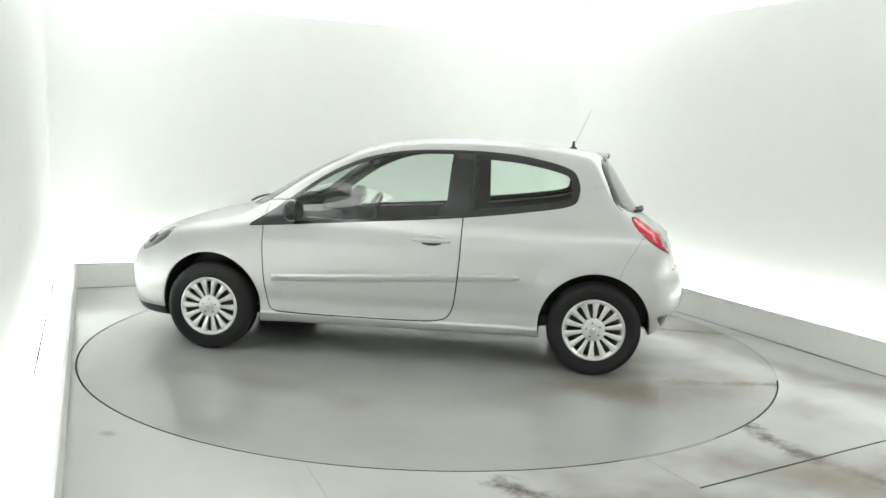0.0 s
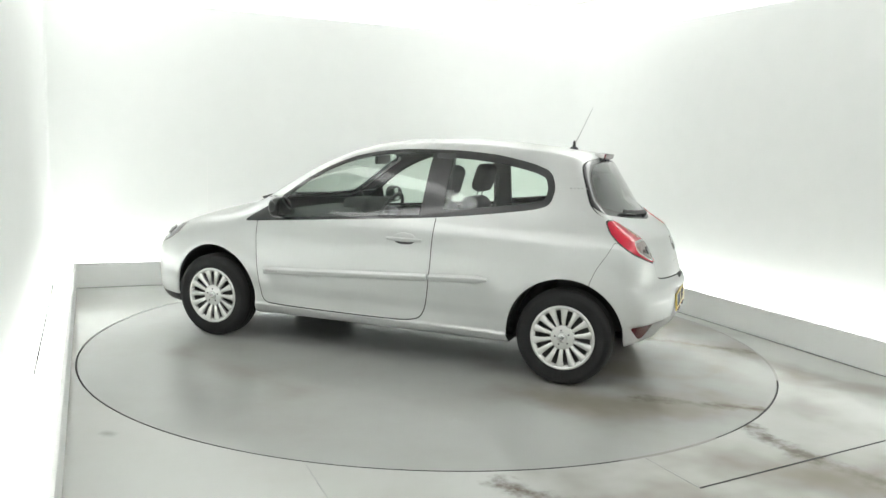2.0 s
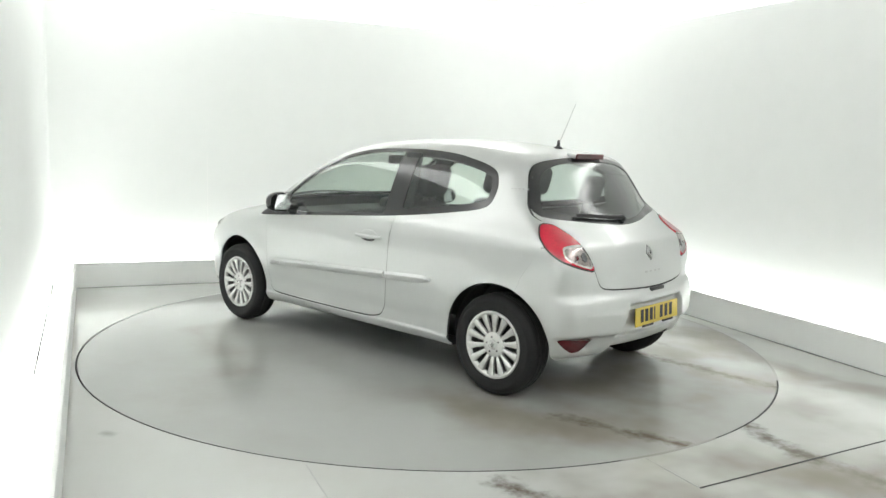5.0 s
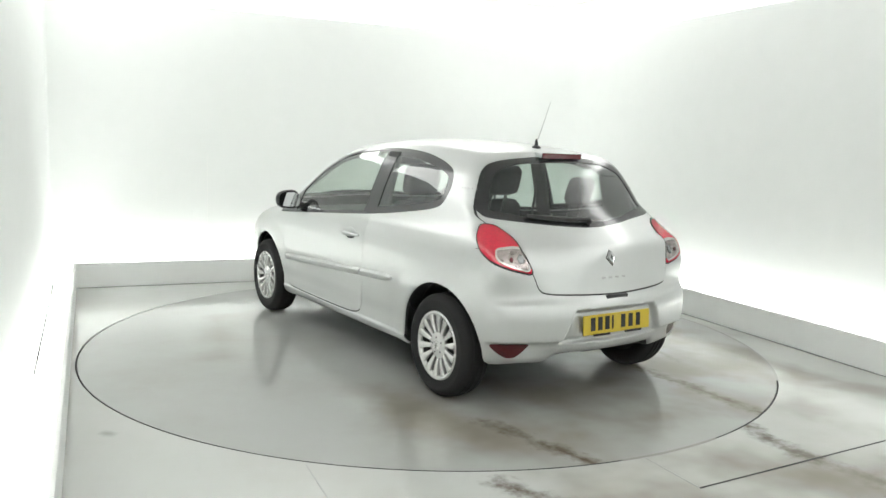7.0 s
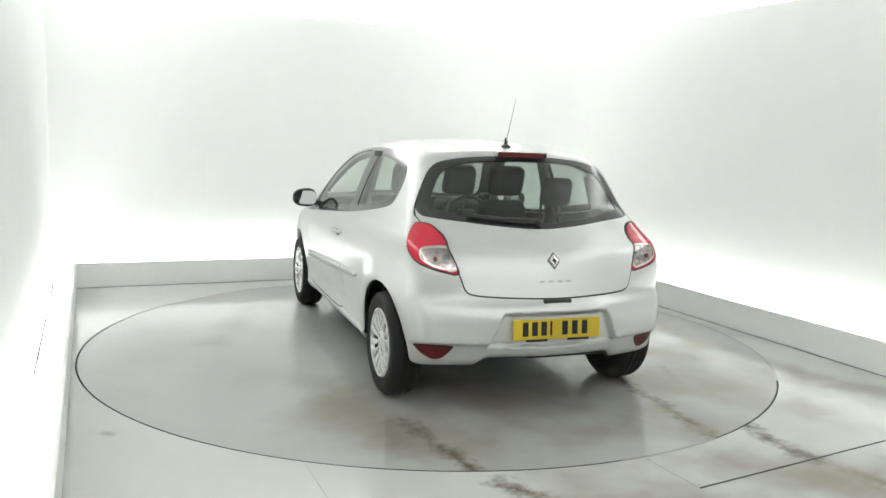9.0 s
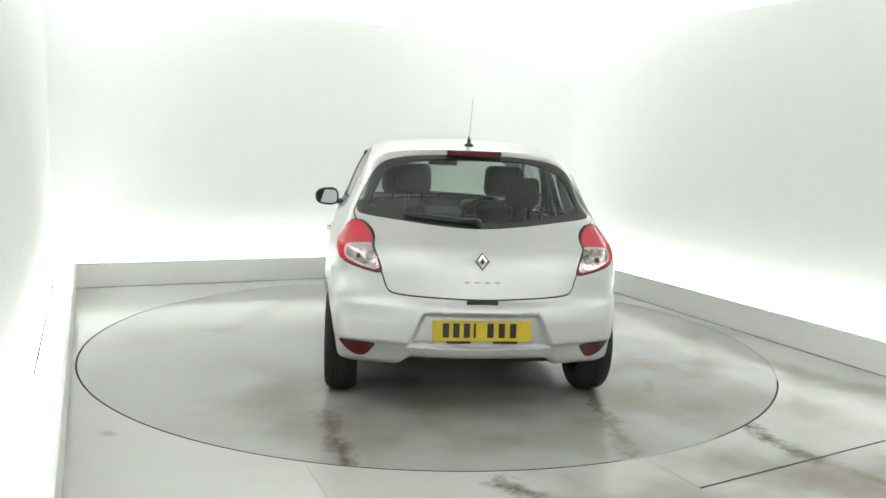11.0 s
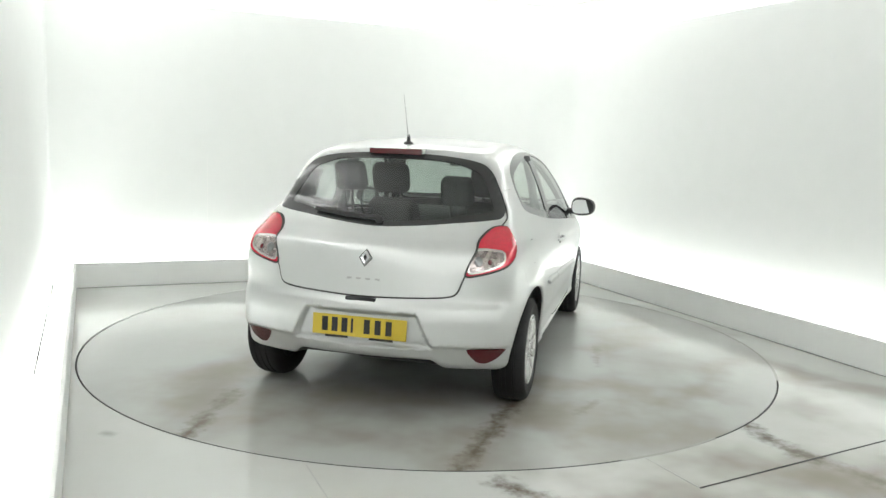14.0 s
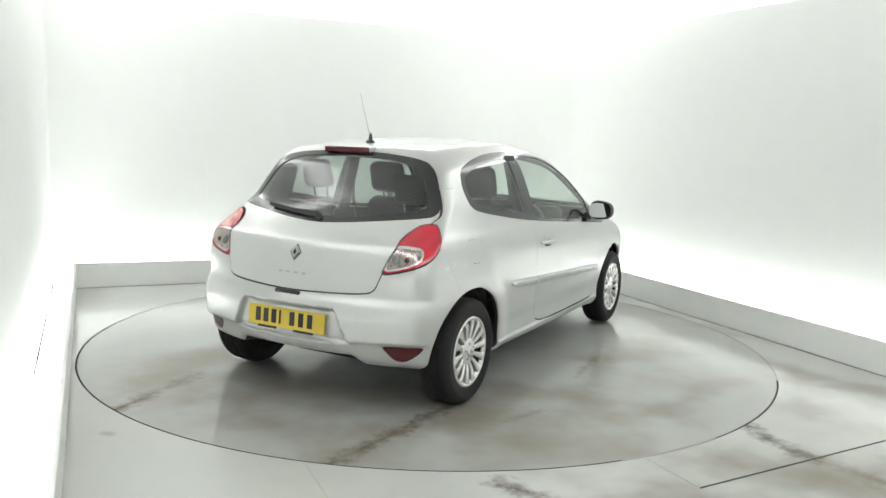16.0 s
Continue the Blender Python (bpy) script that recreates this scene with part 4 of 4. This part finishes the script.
    for k in range(9):
        y = 0.005 + 0.40 * k / 8
        zc = 1.026 + 0.030 * (k / 8) ** 1.4
        q, nrm = on_skin(y=y, z=zc, way=(-1, 0, 0), far=2.4)
        pts.append(q + nrm * 0.020)
    wiper = part("rear_wiper", tube(bmesh.new(), pts, [0.016, 0.013, 0.011, 0.010, 0.009, 0.008, 0.008, 0.007, 0.005], 8), M["black"], tailgate, "black rear wiper arm and blade")
    q, nrm = on_skin(y=0.0, z=1.022, way=(-1, 0, 0), far=2.4)
    bm = bmesh.new()
    bmesh.ops.create_uvsphere(bm, u_segments=16, v_segments=10, radius=0.022)
    part("pivot", bm, M["black"], wiper, m=Matrix.Translation(q + nrm * 0.008))
    part("blade", tube(bmesh.new(), [v - Vector((0.004, 0, 0.010)) for v in pts[2:]], 0.006, 6), M["black"], wiper)
    # front wiper
    pts = []
    for k in range(8):
        y = -0.35 + 0.75 * k / 7
        q, nrm = on_skin(x=1.205 - 0.06 * (k / 7), y=y, way=(0, 0, 1), far=1.6)
        pts.append(q + nrm * 0.020)
    part("front_wiper", tube(bmesh.new(), pts, 0.009, 6), M["black"], car, "black windscreen wiper")

    # emblem: a hollow upright diamond of chrome; badge below as plain bars
    q, nrm = on_skin(y=0, z=0.842, way=(-1, 0, 0), far=2.4)
    face = Matrix.Translation(q) @ nrm.to_track_quat("Z", "Y").to_matrix().to_4x4()
    bm = bmesh.new()
    o = [bm.verts.new(c) for c in ((0, -0.052, 0.002), (0.040, 0, 0.002), (0, 0.052, 0.002), (-0.040, 0, 0.002))]
    m1 = [bm.verts.new(c) for c in ((0, -0.043, 0.014), (0.031, 0, 0.014), (0, 0.043, 0.014), (-0.031, 0, 0.014))]
    i1 = [bm.verts.new(c) for c in ((0, -0.022, 0.012), (0.013, 0, 0.012), (0, 0.022, 0.012), (-0.013, 0, 0.012))]
    i2 = [bm.verts.new(c) for c in ((0, -0.020, 0.0), (0.011, 0, 0.0), (0, 0.020, 0.0), (-0.011, 0, 0.0))]
    for A, B in ((o, m1), (m1, i1), (i1, i2)):
        for j in range(4):
            bm.faces.new((A[j], A[(j + 1) % 4], B[(j + 1) % 4], B[j]))
    bmesh.ops.recalc_face_normals(bm, faces=bm.faces)
    emblem = part("emblem", bm, M["chrome"], tailgate, "chrome diamond-shaped emblem", m=face @ Matrix.Scale(0.85, 4), smooth=False)
    bm = bmesh.new()
    back = [bm.verts.new(c) for c in ((0, -0.058, 0.0015), (0.046, 0, 0.0015), (0, 0.058, 0.0015), (-0.046, 0, 0.0015))]
    low_ = [bm.verts.new((v.co.x, v.co.y, -0.004)) for v in back]
    bm.faces.new(back)
    for j in range(4):
        bm.faces.new((low_[j], low_[(j + 1) % 4], back[(j + 1) % 4], back[j]))
    part("emblem_base", bm, M["dark_metal"], emblem, smooth=False)
    for k in range(4):
        y = 0.078 - 0.052 * k
        q, nrm = on_skin(y=y, z=0.735, way=(-1, 0, 0), far=2.4)
        bm = box(bmesh.new(), (-0.002, -0.014, -0.007), (0.002, 0.014, 0.007), 0.001, 1)
        part("badge_bar", bm, M["mast"], tailgate, m=Matrix.Translation(q))

    # tailgate release notch
    q, nrm = on_skin(y=0, z=0.630, way=(-1, 0, 0), far=2.4)
    bm = box(bmesh.new(), (-0.004, -0.085, -0.012), (0.03, 0.085, 0.014), 0.008, 2)
    part("release_handle", bm, M["black"], bumper, "black tailgate release", m=Matrix.Translation(q))
    # number plate with plain bars for its characters
    bm = box(bmesh.new(), (-0.004, -0.262, -0.0555), (0.004, 0.262, 0.0555), 0.003, 1)
    lean = pose(-1.893, 0, 0.486, 0, 4, 0)
    plate = part("number_plate", bm, M["yellow"], bumper, "yellow rear number plate with black characters", m=lean)
    for k, y in enumerate((0.190, 0.135, 0.080, 0.038, -0.045, -0.105, -0.165)):
        wch = 0.006 if k == 3 else 0.0165
        part("character_bar", box(bmesh.new(), (-0.0062, -wch, -0.0375), (-0.0035, wch, 0.0375)), M["ink"], plate, smooth=False, m=pose(0, y, 0.004))
    for y0, y1 in ((0.185, 0.06), (-0.06, -0.19)):
        part("plate_screw_cover", box(bmesh.new(), (-0.009, y1, -0.064), (-0.002, y0, -0.052)), M["ink"], plate, smooth=False)
    # side badge behind the rear quarter window
    for side in (1, -1):
        for k in range(5):
            q, nrm = on_skin(x=-1.255 - 0.022 * k, z=1.205, way=(0, side, 0), far=1.2)
            bm = box(bmesh.new(), (-0.006, -0.001, -0.004), (0.006, 0.0015, 0.004))
            part("side_badge_bar", bm, M["mast"], car, m=Matrix.Translation(q), smooth=False)

    # cabin
    seat(car, 0.10, 0.36)
    seat(car, 0.10, -0.36)
    bench = new("rear_bench")
    bench.parent = car
    tagged(bench, "dark cloth rear bench seat")
    part("bench_cushion", box(bmesh.new(), (-1.02, -0.58, 0.34), (-0.55, 0.58, 0.54), 0.06, 3), M["cloth"], bench)
    part("bench_back", box(bmesh.new(), (-0.07, -0.58, 0.0), (0.07, 0.58, 0.52), 0.05, 3), M["cloth"], bench, m=pose(-1.04, 0, 0.46, 0, -18, 0))
    for y, up in ((0.33, 0.195), (-0.33, 0.125)):
        at = pose(-0.935, y, 0.415, 0, -18, 0)
        bm = box(bmesh.new(), (-0.042, -0.105, 0.585 + up), (0.042, 0.105, 0.765 + up), 0.040, 4)
        for v in bm.verts:
            v.co.y *= 1 - 0.10 * (v.co.z - 0.585 - up) / 0.18
        part("headrest", bm, M["cloth"], bench, m=at)
        for q in (-0.05, 0.05):
            part("headrest_post", cylinder(bmesh.new(), 0.006, 0.006, (0, q, 0.48), (0, q, 0.60 + up), 8), M["chrome"], bench, m=at)
    for y in (0.70, -0.70):
        bm = box(bmesh.new(), (-0.075, -0.018, 0.0), (0.060, 0.018, 0.46), 0.015, 2)
        part("pillar_trim", bm, M["lining"], car, "dark inner pillar trim", m=pose(-0.40, y * 1.02, 0.94, math.copysign(14, y), 0, 0))
        bm = tube(bmesh.new(), [(-0.40, y * 0.90, 1.30), (-0.36, y * 0.93, 1.05), (-0.30, y * 0.92, 0.80)], 0.012, 6)
        part("seat_belt", bm, M["cloth"], car)
        bm = box(bmesh.new(), (-0.14, -0.015, 0.0), (0.14, 0.015, 0.32), 0.010, 2)
        for v in bm.verts:
            if v.co.x < 0:
                v.co.x *= 1 - 1.75 * v.co.z
        part("rear_pillar_trim", bm, M["lining"], car, "dark inner trim of the rear pillar", m=pose(-1.27, y * 0.92, 0.97, math.copysign(17, y), 0, 0))
    part("parcel_shelf", box(bmesh.new(), (-1.56, -0.56, 0.955), (-1.22, 0.56, 0.985), 0.01, 1), M["lining"], car, "dark parcel shelf")
    bm = box(bmesh.new(), (0.62, -0.66, 0.62), (1.16, 0.66, 0.90), 0.07, 3)
    for v in bm.verts:
        if v.co.x < 0.85:
            v.co.z += 0.03 * (1 - abs(v.co.y) / 0.7)
    part("dashboard", bm, M["lining"], car, "dark moulded dashboard")
    part("instrument_hood", box(bmesh.new(), (0.58, -0.56, 0.86), (0.82, -0.20, 0.985), 0.05, 3), M["lining"], car)
    bm = bmesh.new()
    prof = [(0.180 + 0.016 * math.cos(a), 0.016 * math.sin(a)) for a in [2 * math.pi * k / 10 for k in range(10)]]
    lathe(bm, prof, 40, True)
    wheel_s = part("steering_wheel", bm, M["black"], car, "black steering wheel", m=pose(0.46, -0.37, 0.86, 0, 0, 90) @ pose(0, 0, 0, -24, 0, 0))
    bm = box(bmesh.new(), (-0.075, -0.03, -0.06), (0.075, 0.03, 0.06), 0.025, 3)
    box(bm, (-0.175, -0.012, -0.018), (0.175, 0.012, 0.018), 0.008, 1)
    box(bm, (-0.02, -0.012, -0.175), (0.02, 0.012, 0.0), 0.006, 1)
    part("boss", bm, M["black"], wheel_s)
    part("interior_mirror", box(bmesh.new(), (0.34, -0.115, 1.275), (0.37, 0.115, 1.345), 0.012, 2), M["black"], car, "black interior mirror")
    return car


build_room()
build_seams()
build_filler()
table = build_table()
car = build_car()


# ---------------------------------------------------------------- what moves
def motions():
    rows_t, rows_c = [], []
    for k in range(33):
        t = 0.5 * k
        turn = pose(0, 0, 0, 0, 0, heading(t))
        rows_t.append((t, pose(RING_X, RING_Y, 0) @ turn))
        rows_c.append((t, turn @ pose(CAR_X, CAR_Y, 0)))
    walk(table, rows_t)
    walk(car, rows_c)


motions()
